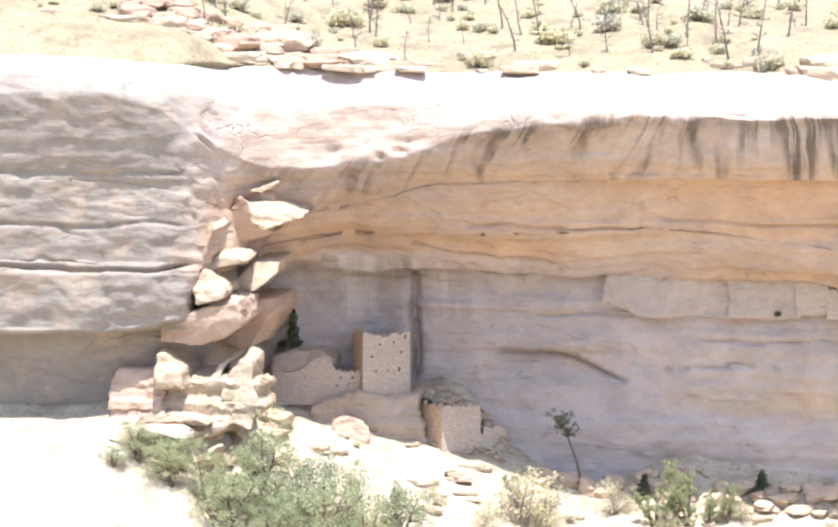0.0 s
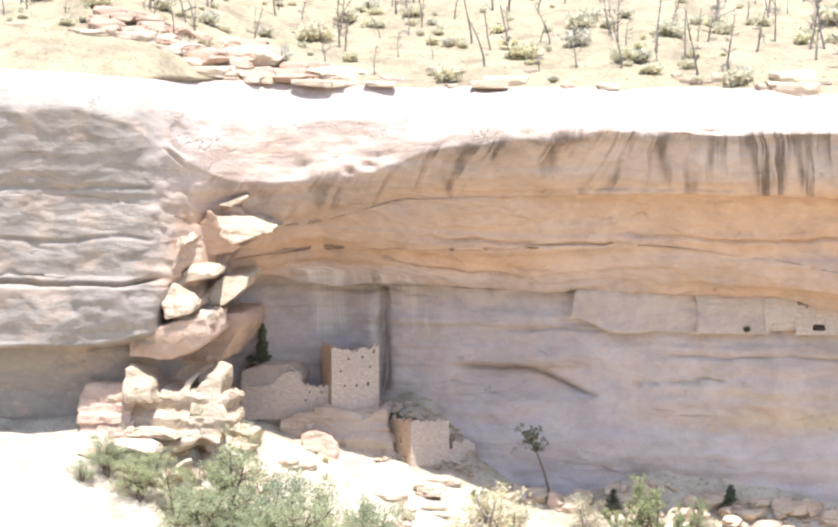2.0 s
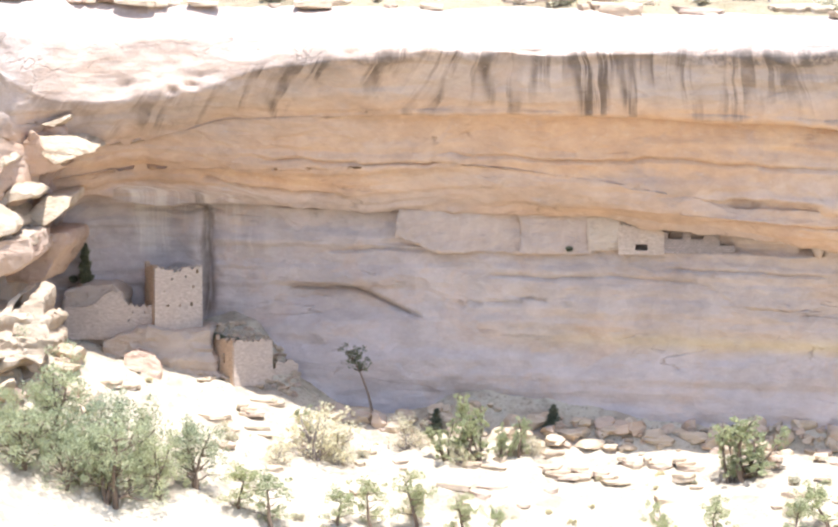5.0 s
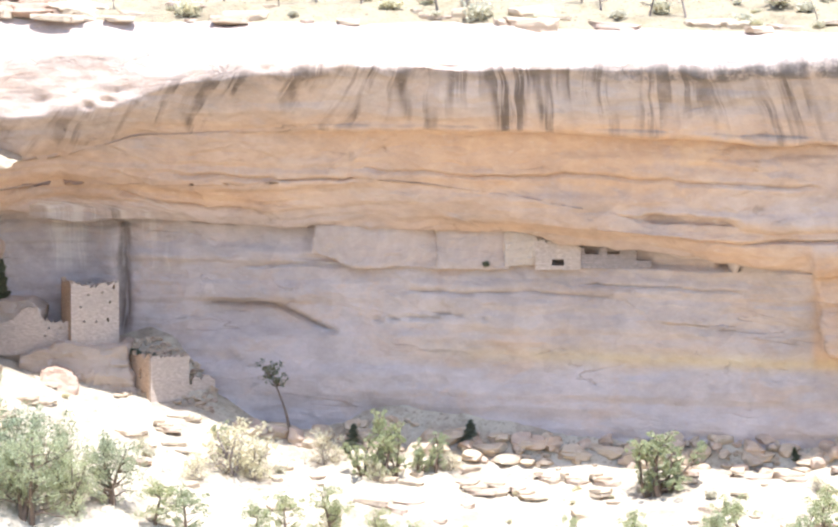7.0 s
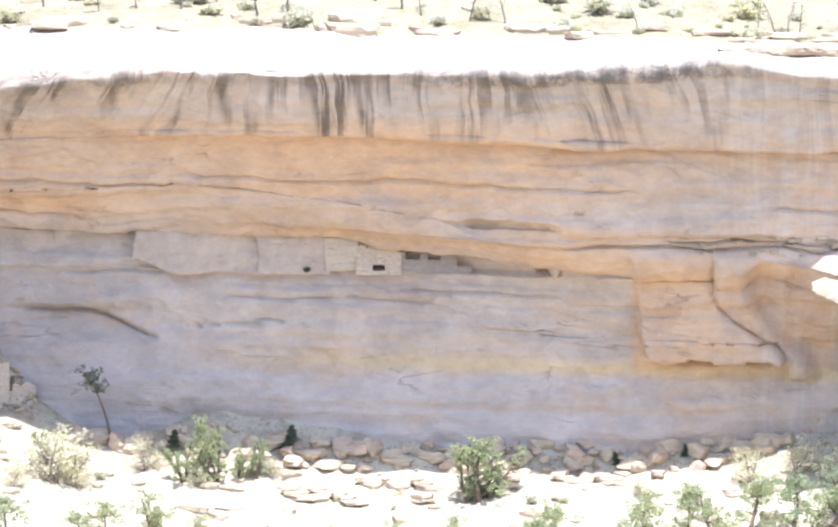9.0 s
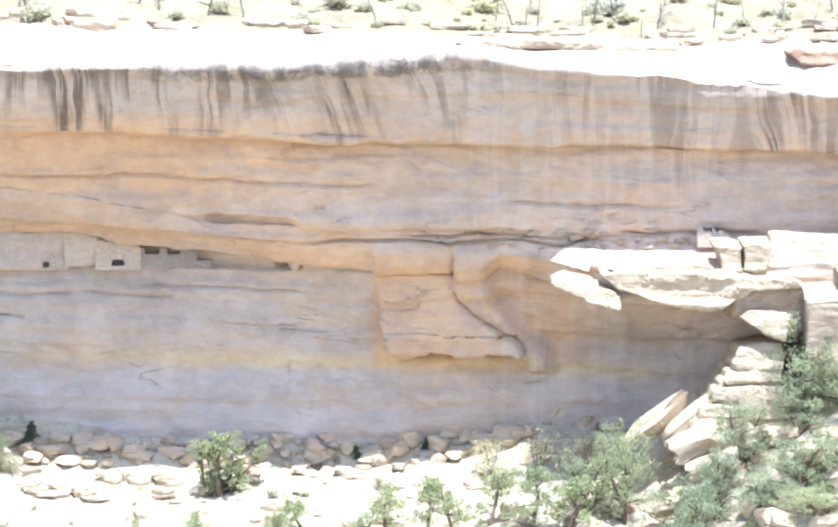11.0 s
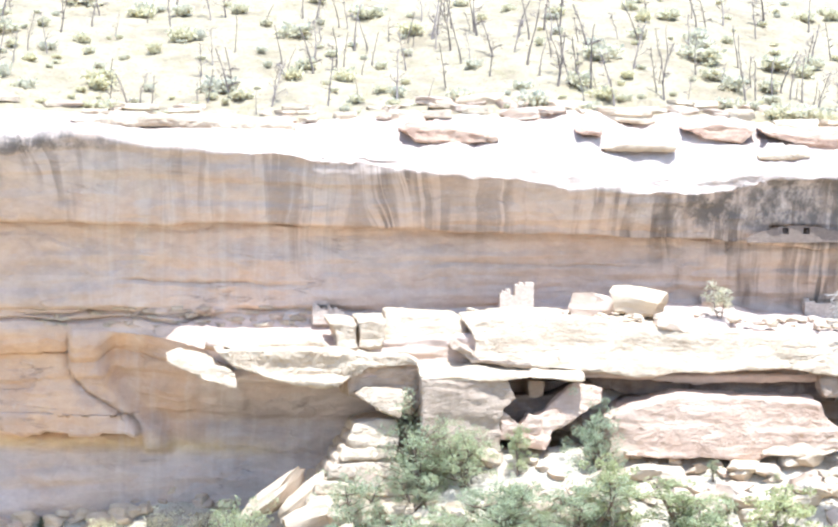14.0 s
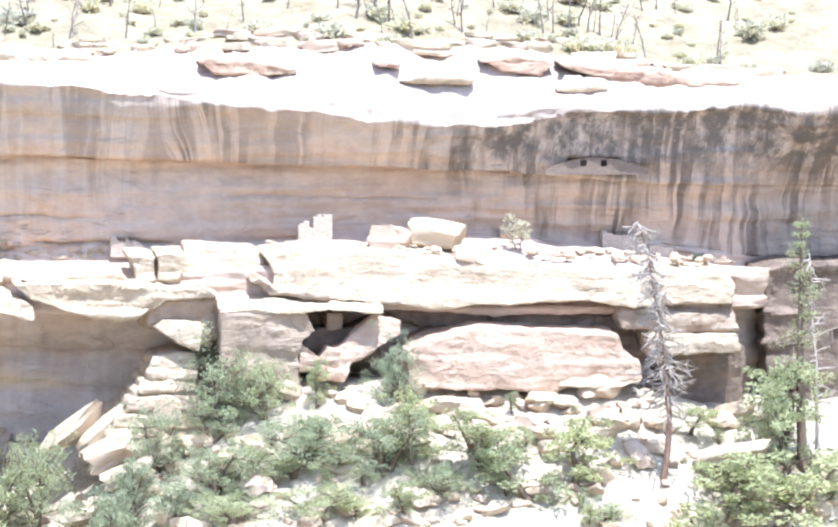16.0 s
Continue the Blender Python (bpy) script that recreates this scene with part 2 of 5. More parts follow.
SAGE = leaves("sage_green", (0.52, 0.48, 0.35), (0.70, 0.64, 0.50))
STRAW = leaves("straw_yellow", (0.55, 0.50, 0.34), (0.72, 0.65, 0.47))
DARK_GREEN = leaves("fir_green", (0.14, 0.15, 0.105), (0.25, 0.255, 0.175))
TWIG = bark("grey_twig", (0.17, 0.13, 0.11), (0.32, 0.27, 0.23))
CHARRED = bark("charred_bark", (0.09, 0.072, 0.06), (0.24, 0.19, 0.155))
TRUNK = bark("brown_bark", (0.10, 0.07, 0.05), (0.22, 0.16, 0.11))
GREY_WOOD = bark("grey_dead_wood", (0.32, 0.265, 0.215), (0.48, 0.41, 0.345))
RUST_WOOD = bark("rusty_dead_wood", (0.19, 0.11, 0.075), (0.37, 0.25, 0.175))


# ---- mesh helpers ----
def mesh_of(name, verts, faces, material, smooth=True, crease=0):
    me = bpy.data.meshes.new(name)
    me.from_pydata([tuple(v) for v in verts] if not isinstance(verts, list) else verts, [], faces)
    me.materials.append(material)
    if smooth or crease:
        me.polygons.foreach_set("use_smooth", np.ones(len(me.polygons), bool))
    me.update()
    if crease:
        me.set_sharp_from_angle(angle=radians(crease))
    return me


def part(name, me, parent, label=""):
    ob = new(name, me)
    ob.parent = parent
    return tagged(ob, label) if label else ob


def empty(name, m, label, category, group=""):
    ob = new(name)
    ob.matrix_world = m
    return tagged(ob, label, category, group)


def curve_at(knots, x):
    k = np.array(knots, float)
    return np.stack([np.interp(x, k[:, 0], k[:, n]) for n in (1, 2)], -1)


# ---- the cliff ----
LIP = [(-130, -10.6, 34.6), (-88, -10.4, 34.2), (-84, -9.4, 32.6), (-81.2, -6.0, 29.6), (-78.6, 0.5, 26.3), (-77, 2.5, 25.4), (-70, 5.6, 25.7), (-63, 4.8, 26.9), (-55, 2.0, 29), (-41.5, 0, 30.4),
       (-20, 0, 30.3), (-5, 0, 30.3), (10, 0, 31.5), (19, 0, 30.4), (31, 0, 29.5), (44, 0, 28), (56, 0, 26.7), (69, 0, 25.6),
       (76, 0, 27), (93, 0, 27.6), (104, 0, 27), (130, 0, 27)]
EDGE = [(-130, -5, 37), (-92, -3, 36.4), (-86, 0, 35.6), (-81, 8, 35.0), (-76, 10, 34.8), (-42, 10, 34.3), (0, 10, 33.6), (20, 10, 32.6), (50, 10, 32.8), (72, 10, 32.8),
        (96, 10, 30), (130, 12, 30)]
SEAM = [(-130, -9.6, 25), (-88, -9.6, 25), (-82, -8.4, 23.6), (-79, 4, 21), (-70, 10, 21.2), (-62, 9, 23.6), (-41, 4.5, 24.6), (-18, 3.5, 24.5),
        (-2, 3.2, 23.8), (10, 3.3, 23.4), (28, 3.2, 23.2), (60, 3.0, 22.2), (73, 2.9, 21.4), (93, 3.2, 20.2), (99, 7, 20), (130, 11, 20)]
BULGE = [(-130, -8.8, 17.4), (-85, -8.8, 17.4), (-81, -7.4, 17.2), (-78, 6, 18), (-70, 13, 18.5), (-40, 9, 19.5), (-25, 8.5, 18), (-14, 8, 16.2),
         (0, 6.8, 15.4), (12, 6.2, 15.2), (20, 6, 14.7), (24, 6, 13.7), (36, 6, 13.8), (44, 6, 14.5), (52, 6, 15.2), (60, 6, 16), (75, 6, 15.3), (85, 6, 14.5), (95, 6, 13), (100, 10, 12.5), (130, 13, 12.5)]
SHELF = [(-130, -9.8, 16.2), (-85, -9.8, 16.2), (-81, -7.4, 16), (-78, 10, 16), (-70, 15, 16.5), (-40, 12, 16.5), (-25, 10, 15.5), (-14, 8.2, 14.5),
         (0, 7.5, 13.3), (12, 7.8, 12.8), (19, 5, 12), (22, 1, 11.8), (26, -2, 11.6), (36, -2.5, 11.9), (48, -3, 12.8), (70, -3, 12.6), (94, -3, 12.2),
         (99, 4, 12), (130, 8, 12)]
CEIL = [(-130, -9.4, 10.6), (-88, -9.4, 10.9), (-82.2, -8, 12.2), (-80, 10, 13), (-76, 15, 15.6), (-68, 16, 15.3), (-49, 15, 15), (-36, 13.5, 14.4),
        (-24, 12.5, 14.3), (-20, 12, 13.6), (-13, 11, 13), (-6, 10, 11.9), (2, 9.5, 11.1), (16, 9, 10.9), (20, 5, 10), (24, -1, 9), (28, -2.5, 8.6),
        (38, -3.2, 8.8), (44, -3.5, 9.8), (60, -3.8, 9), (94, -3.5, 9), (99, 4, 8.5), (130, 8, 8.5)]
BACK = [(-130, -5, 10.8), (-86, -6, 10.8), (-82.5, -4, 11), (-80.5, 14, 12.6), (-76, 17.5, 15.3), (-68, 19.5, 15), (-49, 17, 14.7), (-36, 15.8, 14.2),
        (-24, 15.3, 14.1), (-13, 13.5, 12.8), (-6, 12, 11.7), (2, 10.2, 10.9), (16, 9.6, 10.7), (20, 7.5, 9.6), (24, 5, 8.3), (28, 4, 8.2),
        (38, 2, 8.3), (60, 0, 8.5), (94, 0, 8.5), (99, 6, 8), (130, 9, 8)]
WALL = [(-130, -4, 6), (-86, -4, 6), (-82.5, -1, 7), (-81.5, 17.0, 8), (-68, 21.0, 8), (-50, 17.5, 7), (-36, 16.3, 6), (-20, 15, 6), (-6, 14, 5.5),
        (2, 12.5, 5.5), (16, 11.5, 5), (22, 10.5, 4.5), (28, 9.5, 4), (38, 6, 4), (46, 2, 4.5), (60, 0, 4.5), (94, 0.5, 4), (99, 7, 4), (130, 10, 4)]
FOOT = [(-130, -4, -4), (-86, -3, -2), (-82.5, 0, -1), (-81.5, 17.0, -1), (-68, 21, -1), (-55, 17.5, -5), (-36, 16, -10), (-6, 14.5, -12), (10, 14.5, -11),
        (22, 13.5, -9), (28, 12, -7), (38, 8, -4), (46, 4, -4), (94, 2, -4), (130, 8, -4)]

xs = np.concatenate([-108 - 1.35 ** np.arange(22, 4, -1), np.arange(-108, 108.01, 0.3), 108 + 1.35 ** np.arange(5, 23)])
wx = np.clip(xs + 1.2 * fbm(np.stack([xs, 0 * xs, 0 * xs], -1), 0.12, 3, 5), -130, 130)


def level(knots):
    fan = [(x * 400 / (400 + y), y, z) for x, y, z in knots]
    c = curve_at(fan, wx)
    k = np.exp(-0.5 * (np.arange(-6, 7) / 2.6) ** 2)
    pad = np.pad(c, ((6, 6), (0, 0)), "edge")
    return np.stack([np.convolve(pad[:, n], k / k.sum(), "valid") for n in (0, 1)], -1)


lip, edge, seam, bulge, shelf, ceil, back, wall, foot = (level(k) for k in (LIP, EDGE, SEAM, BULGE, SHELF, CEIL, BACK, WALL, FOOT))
step_in = ramp(-52, -42, xs) * (1 - 0.75 * ramp(68, 90, xs))
seam_in = seam + np.stack([2.0 * step_in, -0.10 * step_in - 0.02], -1)
slot = ramp(-16, -11, xs) * (1 - ramp(14, 20, xs))
bulge_in = bulge + np.stack([0.9 * slot - 0.6 * ramp(20, 26, xs), -0.3 * slot - 0.7 * ramp(20, 26, xs) - 0.02], -1)
ragged = 0.42 * fbm(np.stack([xs, 0 * xs, 0 * xs], -1), 0.33, 4, 15) * (0.45 + 0.55 * ramp(26, 40, xs)) * ramp(-80, -74, xs)
lip = lip + np.stack([0 * xs, ragged], -1)
lip_under = lip + np.stack([0.85 - 1.5 * (1 - ramp(-84, -76, xs)), -1.1 + 0 * xs], -1)
steep = 1 - ramp(-58, -38, xs)
back_share = 0.40 - 0.22 * steep
crown = np.stack([(1 - back_share) * lip[:, 0] + back_share * edge[:, 0], 0.38 * lip[:, 1] + 0.62 * edge[:, 1]], -1)
brow = np.stack([0.95 * lip[:, 0] + 0.05 * edge[:, 0], 0.8 * lip[:, 1] + 0.2 * edge[:, 1]], -1)
hill_near = np.stack([edge[:, 0] + 55, edge[:, 1] + 12.5], -1)
hill_far = np.stack([0 * xs + 190, edge[:, 1] + 40], -1)
hill_end = np.stack([0 * xs + 3200, 0 * xs + 95], -1)

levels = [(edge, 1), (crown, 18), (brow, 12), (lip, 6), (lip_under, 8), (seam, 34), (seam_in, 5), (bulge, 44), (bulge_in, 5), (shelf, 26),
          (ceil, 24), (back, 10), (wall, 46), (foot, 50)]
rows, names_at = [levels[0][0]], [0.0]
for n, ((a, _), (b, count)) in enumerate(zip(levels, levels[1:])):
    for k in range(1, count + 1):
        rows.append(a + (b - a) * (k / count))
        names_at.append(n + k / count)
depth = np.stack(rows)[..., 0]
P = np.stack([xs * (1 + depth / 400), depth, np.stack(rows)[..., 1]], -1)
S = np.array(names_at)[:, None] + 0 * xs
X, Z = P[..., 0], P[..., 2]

N = np.cross(np.gradient(P, axis=1), np.gradient(P, axis=0))
N /= np.linalg.norm(N, axis=-1, keepdims=True) + 1e-9
N *= np.where((N[..., 1] > 0.3)[..., None], -1, 1)
Q = P * np.array([1, 0.6, 1])
beds = fbm(np.stack([X * 0.035, 0 * X, Z * 0.75 + 0.5 * fbm(Q, 0.06, 2, 3)], -1), 1.0, 3, 11)
rough = fbm(Q, (0.10, 0.10, 0.16), 5, 21)
fine = fbm(Q, (0.55, 0.55, 0.9), 4, 31)
massive = 1 - 0.88 * (1 - ramp(-84, -78, X))
calm_corner = 1 - 0.7 * (1 - ramp(-80, -74, X)) * (1 - ramp(8.0, 8.6, S))
push = 0.42 * rough * calm_corner + 0.26 * massive * (1 - 0.75 * steep * (1 - ramp(2.8, 3.4, S))) * np.sign(beds) * np.abs(beds) ** 0.6 + 0.13 * fine
push = push + 0.5 * np.maximum(fbm(Q, (0.16, 0.16, 0.3), 4, 44), 0) * ramp(1.0, 3.0, S) * (1 - ramp(3.2, 4.5, S)) * (1.2 - 0.8 * steep) * ramp(-80, -72, X)
push = push + 0.12 * (1 - steep) * fine * ramp(0.3, 1.0, S) * (1 - ramp(2.8, 3.4, S))
crumble = np.maximum(fbm(Q, (0.6, 0.6, 1.1), 4, 47), 0)
push = push - (0.12 + 0.7 * np.exp(-(((X + 66) / 5) ** 2))) * crumble * ramp(1.9, 2.4, S) * (1 - ramp(2.9, 3.2, S))
blocky = np.round(1.6 * fbm(np.stack([X, 0 * X, Z], -1), (0.09, 1, 0.16), 3, 61)) / 1.6
push = push + 0.16 * blocky * (1 - ramp(-83, -79, X))

plates = np.round(2.4 * fbm(Q, (0.06, 0.06, 0.11), 4, 57)) / 2.4
push = push + 0.34 * plates * ramp(5.0, 5.6, S) * ramp(-80, -76, X)
# scars where slabs of the wall have come away
under = ramp(8.5, 9.5, S)
arc = 6.9 - 0.0 * X - 2.6 * ramp(-52, -42.5, X) ** 1.6
push = push - 0.9 * under * np.exp(-(((Z - arc + 0.1) / 0.16) ** 2)) * ramp(-60, -54, X) * (1 - ramp(-43.5, -42.4, X))
push = push - 1.3 * under * ramp(arc + 0.25, arc - 0.05, Z) * ramp(arc - 4.5, arc - 0.6, Z) * ramp(-58, -54, X) * (1 - ramp(-49, -42.4, X))
ledge_z = 11.1 - 0.25 * ramp(-24, -8, X)
push = push + 0.95 * under * ramp(ledge_z + 0.12, ledge_z - 0.12, Z) * ramp(-9, 6, Z) * ramp(-50, -40, X) * (1 - ramp(-7, -3, X))
left_side = 3.5 + 0.14 * (11 - Z)
right_side = 11.0 + 7.2 * ramp(10.6, 2.8, Z) ** 1.4
inside = ramp(left_side - 0.1, left_side + 0.2, X) * (1 - ramp(right_side - 0.2, right_side + 0.25, X))
bottom = ramp(2.75, 2.95, Z + 0.25 * np.sin(X * 1.1))
push = push + under * inside * bottom * (0.7 + 2.4 * ramp(10.6, 2.9, Z))
outer = 13.5 + 6.3 * ramp(11.0, 1.0, Z) ** 1.3
push = push + 1.7 * under * ramp(right_side, right_side + 0.3, X) * (1 - ramp(outer, outer + 2.2, X)) * ramp(0.4, 1.4, Z)
pocket = ramp(77.4, 77.7, X) * (1 - ramp(81.9, 82.2, X)) * ramp(21.65, 21.8, Z) * (1 - ramp(22.55, 22.7, Z))
push = push - 1.6 * pocket * (1 - under)
notch = ramp(-6.0, -5.6, X) * (1 - ramp(-3.8, -3.4, X)) * ramp(10.7, 10.9, Z) * (1 - ramp(11.4, 11.6, Z))
push = push - 1.3 * notch
chimney = np.exp(-(((X + 64.3) / 0.55) ** 2)) * ramp(10.8, 11.2, S) * ramp(3, 6, Z)
push = push - 0.9 * chimney
# cracks and bedding joints: x from and to, z from and to, width, depth
for xa, xb, za, zb, w, d in ((-64, -50, 17.2, 16.4, 0.16, 0.8), (-40, 4, 20.3, 19.2, 0.14, 0.5), (-58, -38, 20.0, 19.4, 0.16, 0.5), (-72, -62, 14.0, 14.1, 0.1, 0.5), (-40.5, -30, 5.2, 6.0, 0.1, 0.6),
                             (-52, -38, 10.4, 11.0, 0.1, 0.4), (-19, -3, 9.2, 8.9, 0.09, 0.5), (-8, 3.4, 5.0, 4.8, 0.1, 0.4), (16, 34, 17.6, 17.0, 0.12, 0.5), (44, 66, 19.0, 18.7, 0.1, 0.4),
                             (-16, 26, 13.6, 14.0, 0.16, 0.7), (6, 30, 14.4, 14.3, 0.14, 0.6), (-12.6, -3.4, 16.2, 15.8, 0.28, 1.5), (26, 40, 14.8, 14.6, 0.2, 0.9), (7, 17.2, 2.5, 2.6, 0.22, 1.5), (-36, -16, 8.4, 8.0, 0.08, 0.4), (-34, -24, 6.2, 5.4, 0.08, 0.5)):
    t = np.clip((X - xa) / (xb - xa), 0, 1)
    line = za + (zb - za) * t + 0.25 * fbm(np.stack([X, 0 * X, 0 * X + za], -1), 0.3, 3, int(za * 7))
    ends = ramp(xa - 0.5, xa + 1.5, X) * (1 - ramp(xb - 1.5, xb + 0.5, X))
    push = push - d * ends * np.exp(-(((Z - line) / w) ** 2)) * ramp(4.9, 5.3, S)
# upright splits in the corner buttress
for xa, zb in ((-88.9, 21.5), (-83.6, 20.5)):
    push = push - 0.14 * np.exp(-(((X - xa - 1.1 * fbm(np.stack([0 * X, 0 * X, Z], -1), 0.3, 3, 7)) / 0.16) ** 2)) * ramp(zb, zb - 1, Z) * (1 - ramp(-80, -79, X))
for za in (25.6, 20.7, 16.8):
    push = push - (1.5 if za < 17 else 0.3) * np.exp(-(((Z - za - 0.3 * fbm(np.stack([X, 0 * X, 0 * X], -1), 0.2, 3, int(za))) / 0.16) ** 2)) * (1 - ramp(-82.5, -80.5, X))
P = P + N * push[..., None]
P[..., 2] += 0.25 * (1 - 0.7 * steep) * fine * (1 - ramp(0.2, 2.0, S))


def sheet(name, grid, material, marks=()):
    r, c = grid.shape[:2]
    i = np.arange(r * c).reshape(r, c)
    f = np.stack([i[:-1, :-1], i[1:, :-1], i[1:, 1:], i[:-1, 1:]], -1).reshape(-1, 4)
    me = bpy.data.meshes.new(name)
    me.vertices.add(r * c)
    me.vertices.foreach_set("co", grid.reshape(-1).astype(np.float32))
    me.loops.add(f.size)
    me.loops.foreach_set("vertex_index", f.reshape(-1).astype(np.int32))
    me.polygons.add(len(f))
    me.polygons.foreach_set("loop_start", np.arange(0, f.size, 4, dtype=np.int32))
    me.polygons.foreach_set("use_smooth", np.ones(len(f), bool))
    me.materials.append(material)
    for key, value in marks:
        a = me.attributes.new(key, "FLOAT", "POINT")
        a.data.foreach_set("value", np.broadcast_to(value, (r, c)).reshape(-1).astype(np.float32))
    me.update(calc_edges=True)
    return new(name, me)


# where the stains and colours of the beds lie, and two tones set for light
reach = 4.75 + 0.75 * fbm(np.stack([X, 0 * X, 0 * X], -1), 0.7, 3, 71) + 1.2 * ramp(20, 34, X) + 1.0 * ramp(64, 74, X)
streak = ramp(2.2, 3.2, S) * (1 - ramp(reach - 0.6, reach + 0.25, S)) * (0.55 + 0.45 * ramp(-66, -58, X)) * (1 - 0.3 * ramp(-2, 12, X) * (1 - ramp(24, 34, X)))
few = ramp(6, 14, X) * (1 - ramp(58, 66, X)) * (1 - np.exp(-(((X - 41.5) / 2.2) ** 2)))
streak = streak * (1 - 0.5 * few) * ramp(-79.5, -76.5, X)
streak = np.maximum(streak, np.exp(-(((X - 41.5) / 2.0) ** 2)) * ramp(2.4, 3.0, S) * (1 - ramp(4.5, 5.3, S)))
# chimney slot: its shade is deepened with the streak colour
streak = np.maximum(streak, 1.0 * under * np.exp(-(((X + 64.4) / 0.6) ** 2)) * ramp(2, 5, Z))
crust = 0.42 * ramp(2.85, 3.05, S) * (1 - ramp(3.3, 4.3, S)) * ramp(-62, -50, X) * (1 - ramp(8, 20, X)) + ramp(2.6, 3.2, S) * (1 - ramp(4.4, 5.3, S)) * ramp(60, 72, X) + 0.05 * ramp(0.4, 1.0, S) * (1 - ramp(2.7, 3.0, S)) * (1 - ramp(-62, -50, X)) * ramp(-80, -74, X) + 0.5 * ramp(1.7, 2.6, S) * (1 - ramp(3.6, 4.2, S)) * ramp(-20, -12, X) * (1 - ramp(12, 18, X))
weathered = (1 - ramp(-82.5, -79.5, X)) * ramp(0.6, 2.4, S)
warm = ramp(4.4, 5.0, S) * ramp(-82, -79, X) * (1 - ramp(9.6, 10.6, S)) * (1 - 0.55 * ramp(-8, 12, X)) * (0.75 + 0.5 * fbm(Q, (0.05, 0.05, 0.3), 3, 81))
warm = np.maximum(warm, 1.0 * under * ramp(3, 4, X) * (1 - ramp(21, 27, X)) * ramp(0, 3, Z) * (0.75 + 0.7 * fbm(Q, (0.12, 0.12, 0.16), 3, 91)))
ash = under * ramp(1.6, 0.6, Z - 0.6 * fbm(Q, 0.15, 3, 95)) * (1 - 0.65 * ramp(-4, 14, X)) + 0.8 * under * (1 - ramp(-46, -26, X)) + 0.25 * ramp(6.2, 7.2, S) * (1 - ramp(8.5, 9.3, S)) * ramp(-4, 8, X) * ramp(13, 15, 29 - Z)
yellow = under * np.exp(-(((Z - 1.9 + 0.02 * (X + 10)) / 0.7) ** 2)) * ramp(-40, -18, X) * (1 - ramp(26, 34, X))
# last term paints the lower wall brighter, as if more light reached it
pale = under * ramp(9.4, 10.4, Z) * ramp(-73, -71, X) * (1 - ramp(-60, -56, X)) * 0.9 + ramp(3.5, 4.5, S) * (1 - ramp(6.8, 7.4, S)) * ramp(6, 16, X) * (0.28 - 0.2 * ramp(34, 46, X)) + 0.3 * under * ramp(8, 18, X) * (1 - ramp(34, 40, X))
slant = 0.9 * np.exp(-(((X - 41.5) / 3.5) ** 2)) * -0.4 + 0.75 * (1 - ramp(-46, -30, X)) - 0.3 * ramp(-12, -4, X) * (1 - ramp(8, 16, X))
run = X - slant * (1 - under) * (Z - lip[:, 1]) + 0.25 * fbm(np.stack([X, 0 * X, Z], -1), 0.35, 2, 77)
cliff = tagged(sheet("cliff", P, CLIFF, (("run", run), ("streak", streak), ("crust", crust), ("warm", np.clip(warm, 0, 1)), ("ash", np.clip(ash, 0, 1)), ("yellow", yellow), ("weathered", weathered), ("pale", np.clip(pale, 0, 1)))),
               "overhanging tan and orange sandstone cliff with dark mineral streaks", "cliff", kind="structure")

def wall_y(x, z):
    """Depth of the wall's face under the lip at x and z."""
    near = (P[60:, :, 0] - x) ** 2 + (P[60:, :, 2] - z) ** 2
    return float(P[60:, :, 1].ravel()[near.argmin()])


hill_rows = [P[0] * 1.0]
for a, b, count in ((edge, hill_near, 90), (hill_near, hill_far, 40), (hill_far, hill_end, 14)):
    for k in range(1, count + 1):
        c = a + (b - a) * (k / count)
        hill_rows.append(np.stack([xs, c[:, 0], c[:, 1]], -1))
H = np.stack(hill_rows)
grow = ramp(0, 6, np.arange(len(H)))[:, None]
H[..., 2] += grow * (0.7 * fbm(H, (0.05, 0.05, 0), 4, 101) + 0.22 * fbm(H, (0.4, 0.4, 0), 4, 103))
H[..., 2] += grow * 0.3 * np.round(1.5 * fbm(H, (0.08, 0.3, 0), 3, 107)) * (1 - ramp(14, 30, H[..., 1]))
hillside = tagged(sheet("hillside", H[::-1], HILL), "pale dry slope above the rim with thin grass", "hillside", kind="structure")


def hill_z(x, y):
    """Height of the slope above the rim."""
    k = np.argmin(np.abs(xs - x))
    col = H[:, k]
    return float(np.interp(y, col[:, 1], col[:, 2]))


# ---- the ground below and the canyon ----
FLOOR = [(-130, 12, 8), (-88, 12, 7.5), (-81, 12, 3.6), (-77.5, 12, 2.0), (-72, 12, 0.2), (-67, 12, -1.7), (-60, 12, -2.7), (-50, 12, -5.4), (-30, 12, -7.7), (-13, 12, -8.9),
         (2, 12, -7.6), (13, 11, -7.1), (28, 8, -4.6), (36, 2, -1.0), (45, -3.5, 1.6), (50, -5, 2.4), (78, -5, 2.0), (90, -4, -0.3), (130, -3, -0.6)]


